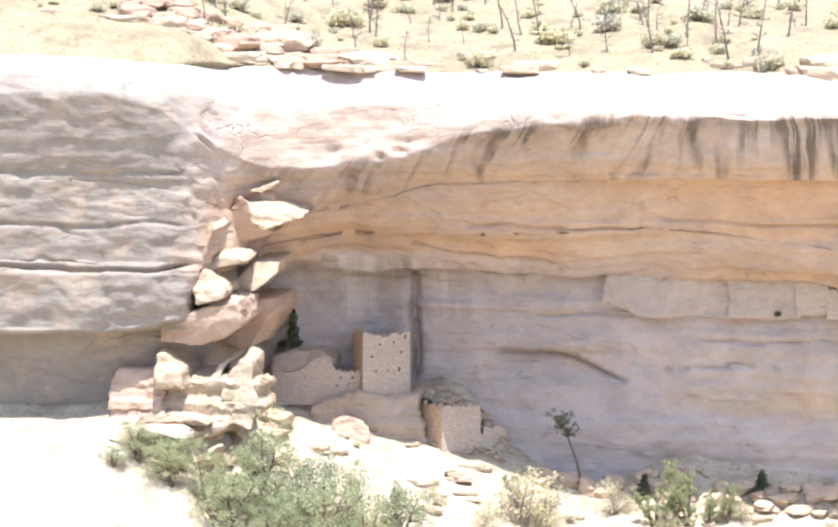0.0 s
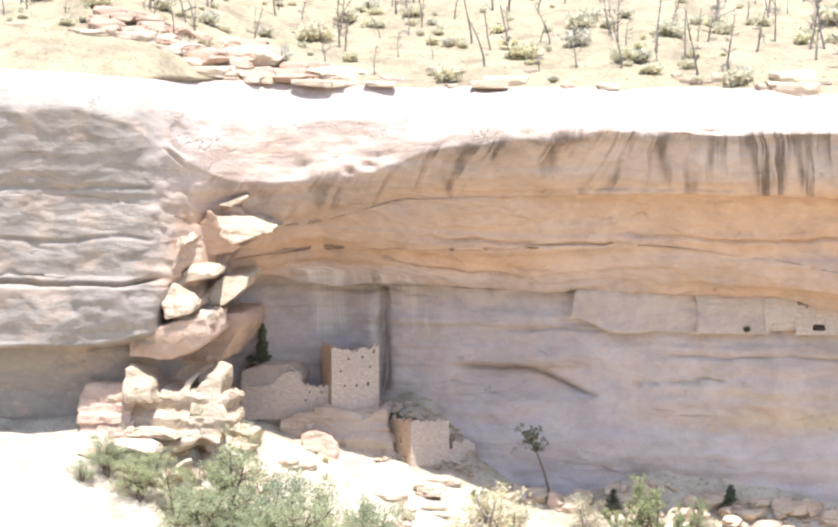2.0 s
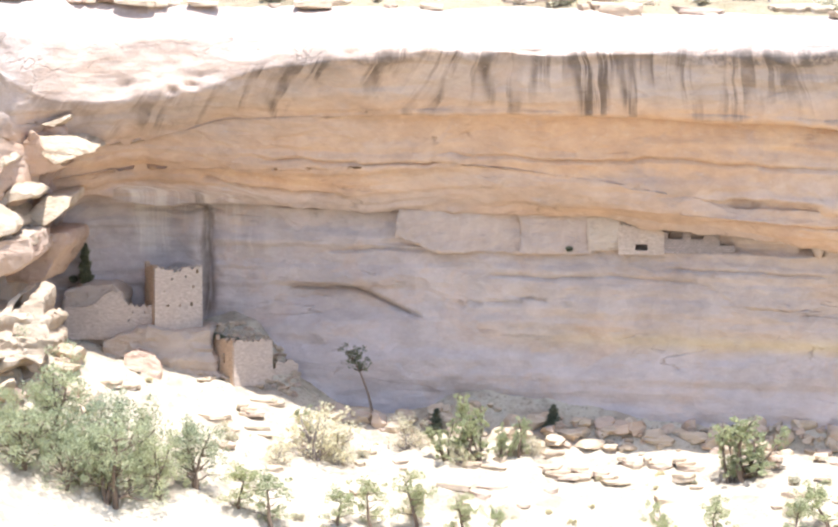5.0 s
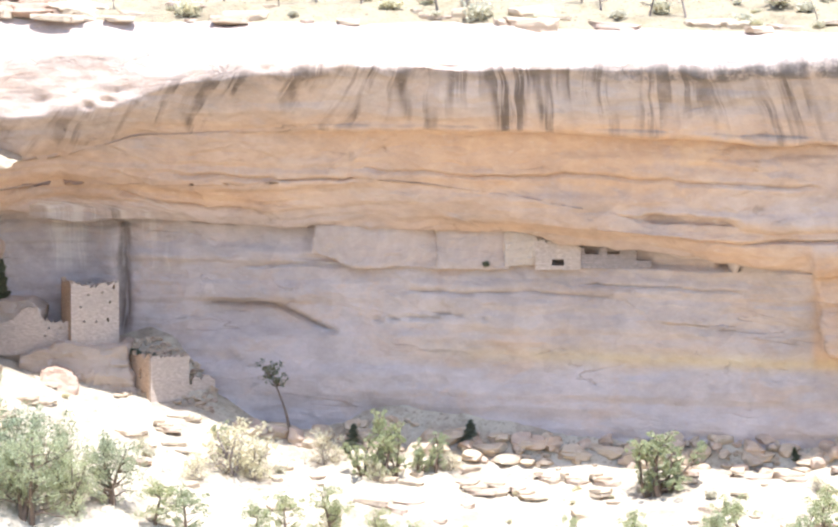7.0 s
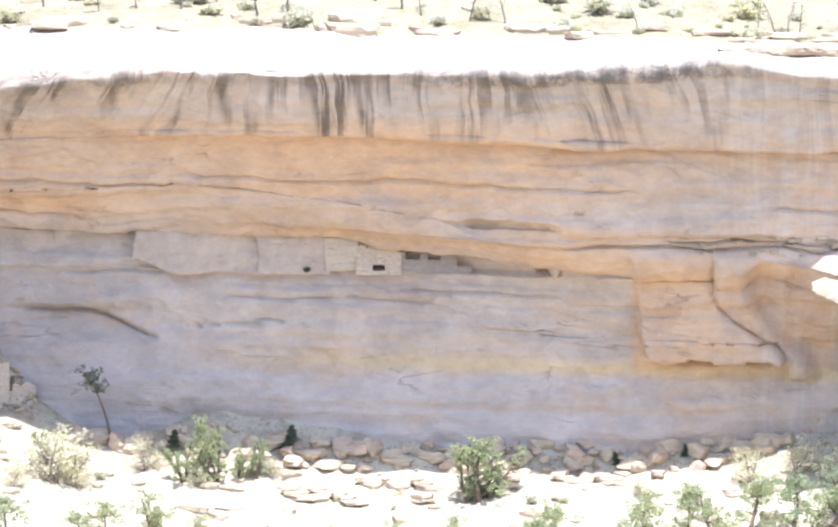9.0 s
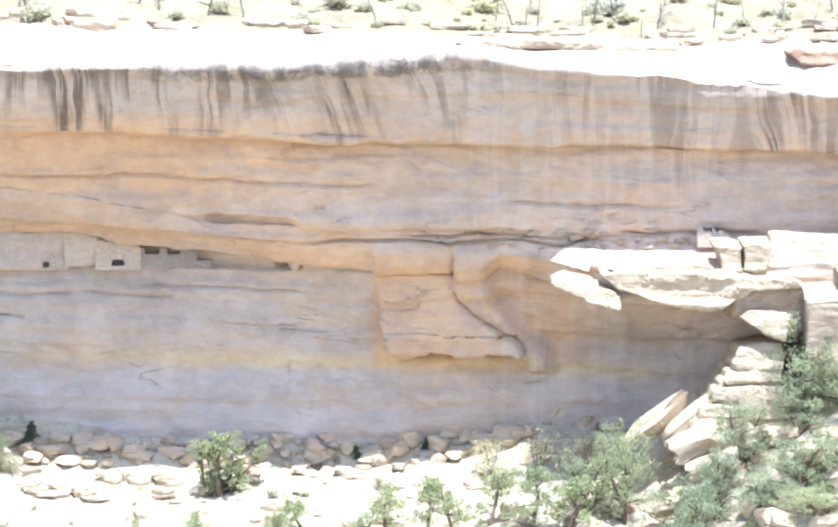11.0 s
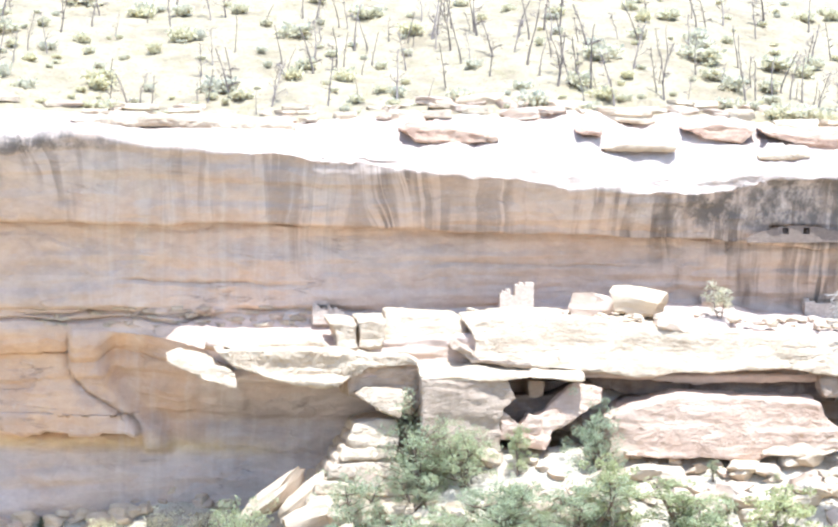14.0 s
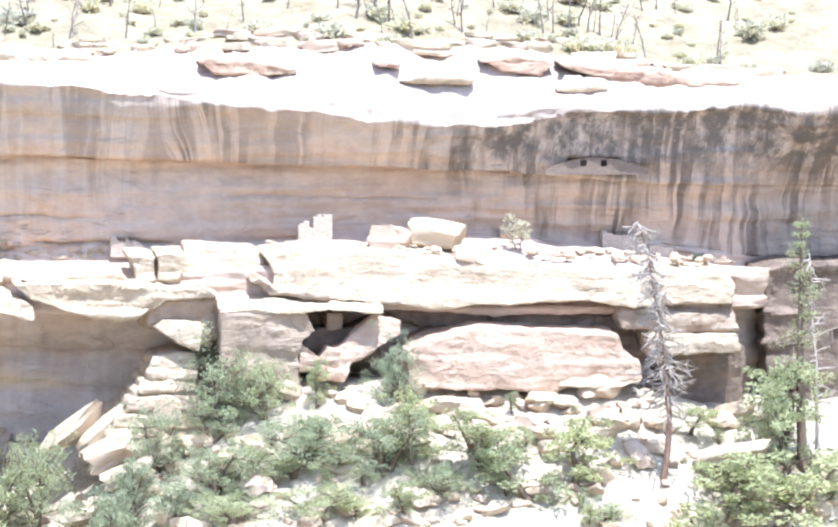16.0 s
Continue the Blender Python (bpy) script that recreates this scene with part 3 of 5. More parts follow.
def ground_height(x, y):
    c = curve_at(FLOOR, x)
    e, z = c[..., 0], c[..., 1]
    front = 0.30 + 0.28 * ramp(20, 42, x) + 0.11 * ramp(42, 52, x) - 0.04 * ramp(-74, -82, x)
    rear = 0.06 + 0.85 * ramp(-46, -36, x) * (1 - ramp(20, 28, x)) + 0.42 * (1 - ramp(-60, -48, x)) * ramp(-73, -67, x)
    near = np.maximum(y, -48.0)
    h = z + front * np.minimum(near - e, 0) + rear * np.clip(y - e, 0, 14)
    base = z + front * (-48 - e)
    far = np.where(y < -48, base + (-75 - base) * ramp(-48, -170, y), h)
    far = np.where(y < -190, np.interp(y, [-398, -394, -380, -330, -200], [43.2, 34, 8, -50, -75]), far)
    q = np.stack([x, y, 0 * x], -1)
    calm = ramp(-392, -370, y)
    mound = 4.6 * np.exp(-(((x + 81.5) / 4.6) ** 2) - (((y + 3) / 6.5) ** 2))
    mound = mound + 2.6 * np.exp(-(((x + 78.6) / 4.4) ** 2) - (((y - 6.5) / 4.0) ** 2)) + 1.2 * np.exp(-(((x + 70) / 5) ** 2) - (((y - 9) / 3) ** 2))
    debris = 3.4 * np.exp(-(((x + 60.0) / 5.2) ** 2)) * ramp(13.6, 18.0, y)
    terr = mound + debris + fbm(q, 0.09, 4, 201) * 0.55 + fbm(q, 0.5, 4, 203) * 0.16 + 0.35 * np.round(1.4 * fbm(q, (0.07, 0.16, 1), 3, 207))
    return far + terr * calm


gx = np.concatenate([-112 - 1.35 ** np.arange(22, 4, -1), np.arange(-112, 112.01, 0.45), 112 + 1.35 ** np.arange(5, 23)])
gy = np.concatenate([[-3200, -1500, -800, -560, -460], np.arange(-420, -404, 8), np.arange(-402, -386, 1.0), np.arange(-386, -60, 8), np.arange(-60, 28, 0.4)])
GX, GY = np.meshgrid(gx, gy)
G = np.stack([GX, GY, ground_height(GX, GY)], -1)
tagged(sheet("ground", G, SOIL), "sunlit pale stony canyon slope below the cliff", "ground", kind="structure")


def ground_z(x, y):
    return float(ground_height(np.array([float(x)]), np.array([float(y)]))[0])


# ---- rocks ----
def ball(cuts=3):
    bm = bmesh.new()
    bmesh.ops.create_icosphere(bm, subdivisions=cuts, radius=1.0)
    v = np.array([p.co[:] for p in bm.verts])
    f = [[p.index for p in q.verts] for q in bm.faces]
    bm.free()
    return v, f


BALL = {n: ball(n) for n in (2, 3, 4)}


def rock_mesh(seed, size, material, cuts=3, square=4.0, bedded=0.05, tabular=False):
    """A weathered sandstone block: a rounded box, split along a few planes and bedded."""
    r = np.random.RandomState(seed)
    v, f = BALL[cuts]
    v = v / (np.abs(v) ** square).sum(-1, keepdims=True) ** (1 / square)
    for _ in range(13):
        n = r.normal(size=3) * (1, 1, 0.08 if tabular else 0.7)
        n /= np.linalg.norm(n)
        over = np.maximum(v @ n - r.uniform(0.6, 1.0), 0)
        v = v - over[:, None] * n * 0.97
    v = v + v * (0.07 * fbm(v + seed, 1.3, 3, seed) + 0.045 * fbm(v + seed, 4.0, 3, seed + 5))[:, None]
    layer = fbm(np.stack([0 * v[:, 0], 0 * v[:, 0], v[:, 2] * 3 + seed], -1), 1.0, 3, seed + 9)
    v = v * (1 + bedded * layer[:, None] * np.array([1, 1, 0.2]))
    v = v * (np.array(size) / 2)
    return mesh_of("rock", v, f, material, crease=20)


def slab_mesh(outline, front, rear, material, seed=0, lean=0.0, bedded=0.12, tilt=0.0):
    """A thick block of bedrock from its outline in x and z, between two depths, with broken edges."""
    bm = bmesh.new()
    base = min(z for _, z in outline)
    ring = [bm.verts.new((x, front + tilt * (z - base), z)) for x, z in outline]
    bm.faces.new(ring)
    made = bmesh.ops.extrude_face_region(bm, geom=bm.faces[:])
    for g in made["geom"]:
        if isinstance(g, bmesh.types.BMVert):
            g.co.y = rear
            g.co.z += lean
    bmesh.ops.recalc_face_normals(bm, faces=bm.faces[:])
    bmesh.ops.bevel(bm, geom=bm.edges[:], offset=0.22, segments=2, affect="EDGES", profile=0.6, clamp_overlap=True)
    bmesh.ops.triangulate(bm, faces=bm.faces[:])
    for reach in (2.4, 1.2, 0.65, 0.45):
        long = [e for e in bm.edges if e.calc_length() > reach]
        if long and len(bm.faces) < 9000:
            bmesh.ops.subdivide_edges(bm, edges=long, cuts=1)
            bmesh.ops.triangulate(bm, faces=[q for q in bm.faces if len(q.verts) > 3])
    bm.normal_update()
    v = np.array([p.co[:] for p in bm.verts])
    n = np.array([p.normal[:] for p in bm.verts])
    layer = fbm(np.stack([v[:, 0] * 0.05, 0 * v[:, 0], v[:, 2] * 1.1 + 0.2 * v[:, 0] * 0.2], -1), 1.0, 3, seed)
    broken = np.round(2.2 * fbm(v * (0.3, 0.3, 0.75), 1.0, 3, seed + 12)) / 2.2
    amount = 0.16 * fbm(v, 0.45, 4, seed + 3) + bedded * layer + (0.08 + 0.6 * bedded) * broken + 0.07 * fbm(v, 2.0, 3, seed + 8)
    v = v + n * amount[:, None]
    f = [[p.index for p in q.verts] for q in bm.faces]
    bm.free()
    return mesh_of("slab", v, f, material, crease=24)


def slab(name, outline, front, rear, material, seed, label, lean=0.0, bedded=0.12, category="rock", group="", tilt=0.0):
    x0, z0 = sum(p[0] for p in outline) / len(outline), min(p[1] for p in outline)
    me = slab_mesh([(x - x0, z - z0) for x, z in outline], 0.0, rear - front, material, seed, lean, bedded, tilt)
    ob = new(name, me)
    ob.location = (x0, front, z0)
    return tagged(ob, label, category, group)


# broken ledge above the right-hand slope
slab("ledge_slab", [(47.5, 14.1), (49.9, 14.5), (53.4, 14.8), (64.4, 13.9), (74.5, 13.1), (82.2, 12.6), (90.8, 12.3), (91.9, 11.0), (91.7, 9.4), (82.2, 9.2), (77.3, 9.8), (70.5, 9.6), (63.5, 9.3), (58.4, 9.8), (51.4, 10.3), (47.9, 11.0), (48.5, 12.5)], -5.5, 1.5, PALE_ROCK, 3,
     "huge pale sunlit sandstone slab overhanging a dark slot", 0.5, tilt=0.35)
slab("slab_lip", [(46.0, 11.9), (46.7, 12.2), (47.8, 11.7), (48.8, 11.0), (53.4, 10.6), (53.4, 10.1), (47.9, 10.4)], -5.9, 0.5, TAN_ROCK, 4, "undercut brown lip at the end of the huge slab", 0.3, tilt=-0.25)
slab("slot_wall", [(50.3, 10.4), (63.9, 9.7), (78.7, 10.1), (82.3, 9.3), (82.8, 6.5), (71.0, 6.8), (62.9, 7.2), (58.4, 8.9), (50.8, 9.4)], -2.2, 2.0, VARNISH_SHADE, 30, "brown streaked wall in the shaded slot under the slab", 0.0, 0.08)
slab("rough_end", [(80.5, 9.5), (85.9, 9.6), (92.0, 9.7), (92.3, 6.9), (85.9, 6.5), (81.3, 7.0)], -5.0, 1.0, TAN_ROCK, 34, "rough broken rock under the end of the slab", 0.3, 0.3, tilt=0.1)
slab("ledge_block", [(34.9, 14.1), (37.5, 14.0), (37.4, 11.7), (35.8, 11.5), (35.5, 13.0)], -3.3, 2.5, PALE_ROCK, 5, "pale squared block at the end of the ledge", 0.3, group="ledge blocks")
slab("ledge_block", [(37.6, 14.2), (40.2, 14.3), (40.1, 12.9), (39.8, 11.6), (37.6, 11.7)], -3.2, 2.5, PALE_ROCK, 6, "pale squared block split from its neighbour", 0.3, group="ledge blocks")
slab("ledge_block", [(40.4, 14.7), (47.2, 14.4), (48.0, 13.8), (47.6, 12.5), (46.5, 11.2), (48.2, 9.9), (43.8, 9.7), (39.9, 10.2), (40.0, 12.5)], -3.4, 2.5, PALE_ROCK, 7, "bright sunlit block sloping beside the big slab", 0.4, tilt=0.5, group="ledge blocks")
slab("ledge_tongue", [(25.1, 12.0), (29.3, 12.3), (34.0, 12.6), (35.5, 11.4), (35.7, 11.0), (29.3, 11.0), (26.4, 11.5)], -3.4, 0.8, PALE_ROCK, 8, "thin pointed sunlit ledge under the shaded wall", -0.2, tilt=0.2)
slab("broken_ledge", [(24.3, 11.6), (30.2, 11.7), (35.7, 11.5), (41.6, 11.0), (43.0, 10.6), (42.9, 10.3), (38.4, 10.1), (37.7, 9.4), (35.7, 8.6), (31.2, 8.7), (27.8, 9.6), (25.8, 10.1)], -4.6, 2.0, PALE_ROCK, 9, "broken bedded ledge of pale sandstone", 0.3, 0.3, tilt=0.25)
slab("broken_ledge", [(19.9, 10.7), (21.3, 11.1), (24.8, 10.3), (26.2, 9.6), (26.1, 8.4), (23.5, 8.8)], -4.9, 1.0, PALE_ROCK, 39, "low rounded nose of the broken ledge", 0.3, 0.2, tilt=0.5)
slab("recess_wall", [(36.5, 9.9), (43.6, 10.3), (43.7, 6.8), (42.5, 5.3), (39.5, 6.3), (36.5, 7.3)], -3.3, 3.0, TAN_ROCK, 40, "shaded brown wall in the recess under the broken ledge", 0.0, 0.08)
slab("hanging_block", [(37.0, 7.7), (38.1, 8.3), (42.0, 7.8), (41.6, 6.7), (41.3, 5.4), (39.6, 6.2)], -5.6, 3.0, PALE_ROCK, 10, "pale wedge of rock jutting from the shaded wall", 0.0, 0.06, tilt=0.25)


def bedded(name, low, high, z0, z1, front, rear, count, material, seed, label):
    """An outcrop of thin beds, each a slab of its own; low and high: its extent in x at the foot and at the top."""
    r = random.Random(seed)
    mid, z = sum(low) / 2, 0.0
    ob = empty(name, pose(mid, front, z0), label, "rock")
    for k in range(count):
        h = (z1 - z0) / count * r.uniform(0.7, 1.3)
        t = k / (count - 1)
        a, b = (p + (q - p) * t + r.uniform(-0.22, 0.22) - mid for p, q in zip(low, high))
        outline = [(a, z - 0.35), (a + 0.25, z + h * 0.8), (a + 0.3 * (b - a), z + h + r.uniform(-0.1, 0.12)), (a + 0.7 * (b - a), z + h + r.uniform(-0.1, 0.12)), (b - 0.1, z + h), (b, z + h * 0.4), (b - 0.2, z - 0.35)]
        part("bed", slab_mesh(outline, r.uniform(-0.25, 0.25) + 1.8 * t, rear - front, material, seed + k, 0.2, 0.18, 0.3), ob)
        z += h
    return ob


bedded("bedded_outcrop", (32.6, 41.6), (37.0, 41.0), -2.2, 5.5, -6.5, 3.5, 8, PALE_ROCK, 11, "bedded pale sandstone outcrop standing on the slope")
slab("face_block", [(43.2, 9.4), (51.3, 9.0), (52.1, 7.3), (50.9, 6.4), (50.6, 4.9), (50.4, 0.4), (43.2, 0.5)], -6.3, 1.0, TAN_ROCK, 12, "rough tan rock face under the ledge", 0.4, 0.16, tilt=-0.04)
slab("cap_rock", [(42.9, 10.2), (47.8, 10.2), (53.2, 9.8), (58.2, 9.6), (58.1, 9.0), (53.2, 9.2), (47.8, 9.0), (43.1, 9.2)], -6.9, 0.5, PALE_ROCK, 41, "thin bright cap on the tan rock face", 0.9, 0.1, tilt=0.9)
slab("niche_pillar", [(53.5, 8.7), (55.0, 8.6), (54.8, 7.2), (53.6, 7.2)], -3.3, 2.0, TAN_ROCK, 13, "small square pillar inside the dark niche")
slab("niche_wall", [(50.8, 7.2), (55.8, 7.2), (58.3, 8.4), (58.8, 4.0), (50.8, 4.0)], -2.9, 2.0, VARNISH_SHADE, 42, "brown rock wall at the back of the niche", 0.0, 0.08)
slab("leaning_slab", [(52.0, 2.7), (52.5, 4.4), (53.8, 5.4), (56.2, 7.3), (57.7, 8.8), (58.6, 8.4), (60.3, 8.2), (60.0, 6.8), (57.8, 5.6), (55.3, 4.1), (54.8, 2.4)], -6.8, -3.8, ROSE_ROCK, 14, "pink slab leaning against the wall below the ledge", tilt=0.3)
slab("leaning_slab", [(50.5, 3.4), (50.4, 6.0), (51.4, 5.8), (52.4, 4.9), (53.1, 5.8), (54.2, 5.5), (54.2, 3.3)], -6.2, -3.6, ROSE_ROCK, 15, "pink pointed slab leaning under the dark niche")
slab("pink_face", [(60.4, 2.2), (60.4, 5.4), (62.6, 6.4), (66.9, 7.5), (72.7, 7.3), (80.3, 6.7), (80.9, 5.2), (82.3, 4.3), (82.6, 2.5), (77.3, 2.2), (74.2, 1.4), (69.2, 1.8), (65.2, 1.8)], -7.6, -0.5, ROSE_ROCK, 16, "broad pink sunlit rock face below the ledge", 0.4, 0.08, tilt=0.06)
slab("foot_ledge", [(74.6, 2.1), (76.6, 3.2), (80.2, 4.3), (82.4, 4.3), (82.7, 2.5), (80.2, 1.9), (76.6, 2.0)], -8.2, -1.0, PALE_ROCK, 17, "pale shelf overhanging a shaded hollow", 0.3, tilt=0.8)
slab("right_shelf", [(83.3, 6.6), (88.2, 6.7), (92.2, 6.7), (92.2, 5.0), (88.7, 4.8), (85.4, 4.7), (84.6, 4.1), (83.6, 4.6)], -6.4, 1.0, PALE_ROCK, 18, "flat sunlit shelf over a dark hollow", 0.4)
# the hollow's shade is deepened by this wall's dark colour
slab("hollow_wall", [(85.1, 4.9), (90.0, 5.1), (93.4, 5.1), (93.5, -3.0), (85.2, -2.9)], -2.8, 2.0, VARNISH_SHADE, 49, "wall in the hollow under the shelf, its shade put into the colour", 0.0, 0.1)
slab("right_buttress", [(95.4, 12.2), (98.5, 12.6), (106, 13), (106, -3), (96.5, -3), (95.8, 6)], -1.5, 8.0, VARNISH_SHADE, 19, "rough shaded buttress closing the ledge", 0.2, 0.3)

# rocks beside the shaded alcove
slab("corner_core", [(-83.2, 13.4), (-82.8, 18.5), (-81.1, 21.0), (-78.2, 23.1), (-75.6, 23.1), (-75.1, 20.6), (-76.7, 18.0), (-76.7, 16.0), (-78.3, 12.4), (-80.4, 11.3)], 3.6, 16.0, PINK_ROCK, 48, "shaded orange rock behind the corner wedges", 0.0, 0.15)
slab("wedge_rock", [(-77.1, 20.5), (-77.7, 22.3), (-76.2, 22.2), (-73.6, 21.7), (-72.2, 20.8), (-73.6, 20.4), (-75.7, 19.8)], 0.8, 8.5, PALE_ROCK, 21, "sunlit wedge of rock jutting from the corner", 0.6, 0.2, tilt=0.5, group="corner wedges")
# rose colour here stands for the warm bounce on the wedge undersides
slab("wedge_rock", [(-81.2, 18.3), (-80.1, 20.4), (-78.0, 22.9), (-77.2, 22.4), (-76.5, 20.0), (-74.9, 19.5), (-78.0, 18.5)], 2.4, 9.0, ROSE_ROCK, 29, "underside of the jutting corner rock, coloured for orange bounced light", 0.3, 0.06, tilt=-0.35, group="corner wedges")
slab("wedge_rock", [(-79.7, 13.7), (-78.5, 14.9), (-77.1, 16.5), (-74.4, 16.6), (-74.5, 15.7), (-75.7, 14.7), (-76.7, 14.0)], 0.5, 9.0, PALE_ROCK, 22, "bright flat wedge under the corner overhang", 0.6, 0.06, tilt=0.5, group="corner wedges")
slab("wedge_rock", [(-83.9, 10.2), (-83.7, 11.8), (-81.0, 12.8), (-79.2, 13.7), (-76.8, 13.6), (-76.6, 12.5), (-79.2, 12.3), (-81.2, 11.0)], -7.5, 1.5, PALE_ROCK, 23, "thick sunlit wedge above the shaded hollow", 0.5, 0.2, tilt=0.35, group="corner wedges")
slab("wedge_rock", [(-84.3, 9.7), (-84.0, 11.6), (-79.4, 13.2), (-76.7, 13.4), (-76.5, 11.4), (-78.3, 10.1), (-81.0, 9.4)], -6.4, 3.5, ROSE_ROCK, 43, "smooth underside of the thick wedge, coloured for orange bounced light", 0.3, 0.05, tilt=-0.3, group="corner wedges")
slab("wedge_rock", [(-77.4, 23.4), (-75.4, 24.1), (-74.7, 24.2), (-74.8, 23.8), (-76.1, 23.2)], 2.2, 8.0, PALE_ROCK, 24, "small ledge rock beneath the rim", 0.3, 0.15, tilt=0.2, group="corner wedges")
slab("corner_ledge", [(-80.6, 16.3), (-80.0, 16.4), (-79.2, 15.7), (-78.0, 14.9), (-78.0, 14.0), (-79.1, 13.7), (-80.5, 13.3), (-80.8, 14.8)], -7.8, 5.0, PALE_ROCK, 25, "broken pale ledge on the cliff corner", 0.4, 0.25, tilt=0.4)
slab("corner_ledge", [(-81.0, 16.2), (-80.0, 16.9), (-79.1, 17.7), (-76.8, 17.1), (-77.8, 16.8), (-79.4, 16.4), (-80.4, 15.7)], -4.0, 5.0, PALE_ROCK, 44, "thin broken ledge beneath the cliff corner", 0.4, 0.2, tilt=0.3)
slab("knob_rock", [(-80.0, 19.8), (-79.3, 20.9), (-78.7, 20.2), (-79.5, 19.6)], -6.5, 2.0, PALE_ROCK, 45, "small pointed knob on the edge of the buttress", 0.3, 0.1, tilt=0.2)
bedded("corner_outcrop", (-89.6, -82.4), (-88.6, -84.2), -1.5, 7.1, -9.0, 0.0, 7, PINK_ROCK, 35, "broken bedded outcrop at the foot of the corner")
slab("pointed_rock", [(-84.3, 5.4), (-84.2, 8.8), (-83.5, 8.6), (-82.1, 7.0), (-81.5, 5.4)], -9.0, -1.0, PALE_ROCK, 36, "pointed sunlit rock at the edge of the shade", 0.6, 0.2, tilt=0.3, group="pointed rocks")
slab("pointed_rock", [(-78.5, 4.3), (-78.2, 6.3), (-76.7, 8.1), (-75.7, 7.8), (-75.5, 5.8), (-74.7, 3.8)], -7.6, 0.0, PALE_ROCK, 37, "blunt sunlit rock beside the pointed one", 0.5, 0.15, tilt=0.45, group="pointed rocks")
slab("pointed_rock", [(-79.9, 5.7), (-79.1, 7.2), (-78.2, 8.3), (-77.2, 8.2), (-78.5, 7.0), (-78.9, 5.7)], -6.4, 0.0, PALE_ROCK, 38, "split pointed rock at the edge of the alcove", 0.4, 0.15, tilt=0.4, group="pointed rocks")
slab("broken_outcrop", [(-85.1, 1.5), (-84.6, 3.5), (-84.8, 5.5), (-83.1, 6.1), (-82.5, 5.3), (-81.3, 6.7), (-79.5, 5.8), (-78.3, 6.5), (-76.5, 5.4), (-75.2, 5.8), (-74.5, 3.7), (-75.5, 1.9), (-77.1, 2.3), (-80.1, 1.1)], -8.4, 0.0, PALE_ROCK, 46, "broken pale rock face on the sunlit corner", 0.5, 0.45, tilt=0.45)
slab("hollow_roof", [(-84.3, 3.0), (-82.6, 3.5), (-79.1, 3.0), (-78.8, 2.2), (-81.1, 2.4), (-83.7, 2.5)], -10.8, -3.0, PALE_ROCK, 47, "pale bedded slab over a dark hollow", 0.5, 0.25, tilt=0.6)
# the wall's orange bounce light is put into its rose colour
slab("side_wall", [(-84.4, 8.0), (-81.7, 11.2), (-78.6, 13.0), (-75.3, 13.0), (-75.2, 12.0), (-76.4, 10.2), (-77.8, 8.3)], 5.0, 16.0, ROSE_ROCK, 26, "leaning wall at the side of the alcove, coloured for orange bounced light", 0.0, 0.05, tilt=-0.3)
slab("tower_bedrock", [(-73.5, 1.7), (-70.1, 2.9), (-66.5, 2.7), (-63.0, 2.8), (-62.2, -2.7), (-74.5, -2.2)], 13.9, 20.0, SHADE_ROCK, 27, "bedrock outcrop carrying the stone tower", 0.3, 0.35)
slab("red_outcrop", [(-71.4, 0.3), (-70.0, 0.9), (-68.6, 0.3), (-67.6, -0.9), (-68.0, -2.5), (-71, -2.0)], 11.8, 15.0, ROSE_ROCK, 28, "reddish rock at the edge of the shade", 0.3, 0.25, tilt=0.4)

ROCKS = [rock_mesh(300 + n, (1, 1, 1), (BOULDER, PINK_BOULDER, BOULDER, BOULDER)[n % 4], 3 if n < 6 else 2, (3.0, 5.0, 7.0)[n % 3], 0.09) for n in range(12)]

FLAT = [rock_mesh(340 + n, (1, 1, 1), (BOULDER, PINK_BOULDER, BOULDER)[n % 3], 3, 9.0, 0.06, True) for n in range(6)]
RED = [rock_mesh(350 + n, (1, 1, 1), RED_BOULDER, 3, 6.0, 0.08) for n in range(4)]


def rock_at(x, y, z, size, kind, turn, label, group, name="boulder", tilt=(0, 0), shapes=ROCKS):
    ob = new(name, shapes[kind % len(shapes)])
    ob.matrix_world = pose(x, y, z, tilt[0], tilt[1], turn) @ Matrix.Diagonal((*size, 1))
    return tagged(ob, label, "rock", group)


rnd = random.Random(3)
for n in range(46):
    x, y = rnd.uniform(50, 84), rnd.uniform(-13, -7)
    s = rnd.uniform(1.4, 3.0)
    rock_at(x, y, ground_z(x, y) + 0.2 * s, (s * rnd.uniform(1.0, 1.6), s, s * rnd.uniform(0.45, 0.75)), rnd.randrange(12), rnd.uniform(-40, 40),
            "large angular block fallen below the ledge", "fallen blocks", "ledge_boulder", tilt=(rnd.uniform(-12, 12), rnd.uniform(-22, 22)))
for n in range(40):
    x, y = rnd.uniform(-88, -76), rnd.uniform(-9, 4)
    s = rnd.uniform(0.9, 2.8)
    rock_at(x, y, ground_z(x, y) + 0.2 * s, (s * rnd.uniform(1.0, 1.7), s, s * rnd.uniform(0.5, 0.8)), rnd.randrange(12), rnd.uniform(-40, 40),
            "broken sunlit block at the cliff corner", "corner blocks", tilt=(rnd.uniform(-12, 12), rnd.uniform(-25, 25)))
for n in range(90):
    x, y = rnd.uniform(-87, -72), rnd.uniform(-14, 6)
    s = 0.6 + 2.2 * rnd.random() ** 1.8
    rock_at(x, y, ground_z(x, y) + 0.15 * s, (s * rnd.uniform(1.0, 1.7), s, s * rnd.uniform(0.45, 0.8)), rnd.randrange(12), rnd.uniform(-60, 60),
            "pale broken stone on the sunlit corner slope", "corner blocks", "broken_stone", tilt=(rnd.uniform(-12, 12), rnd.uniform(-25, 25)))
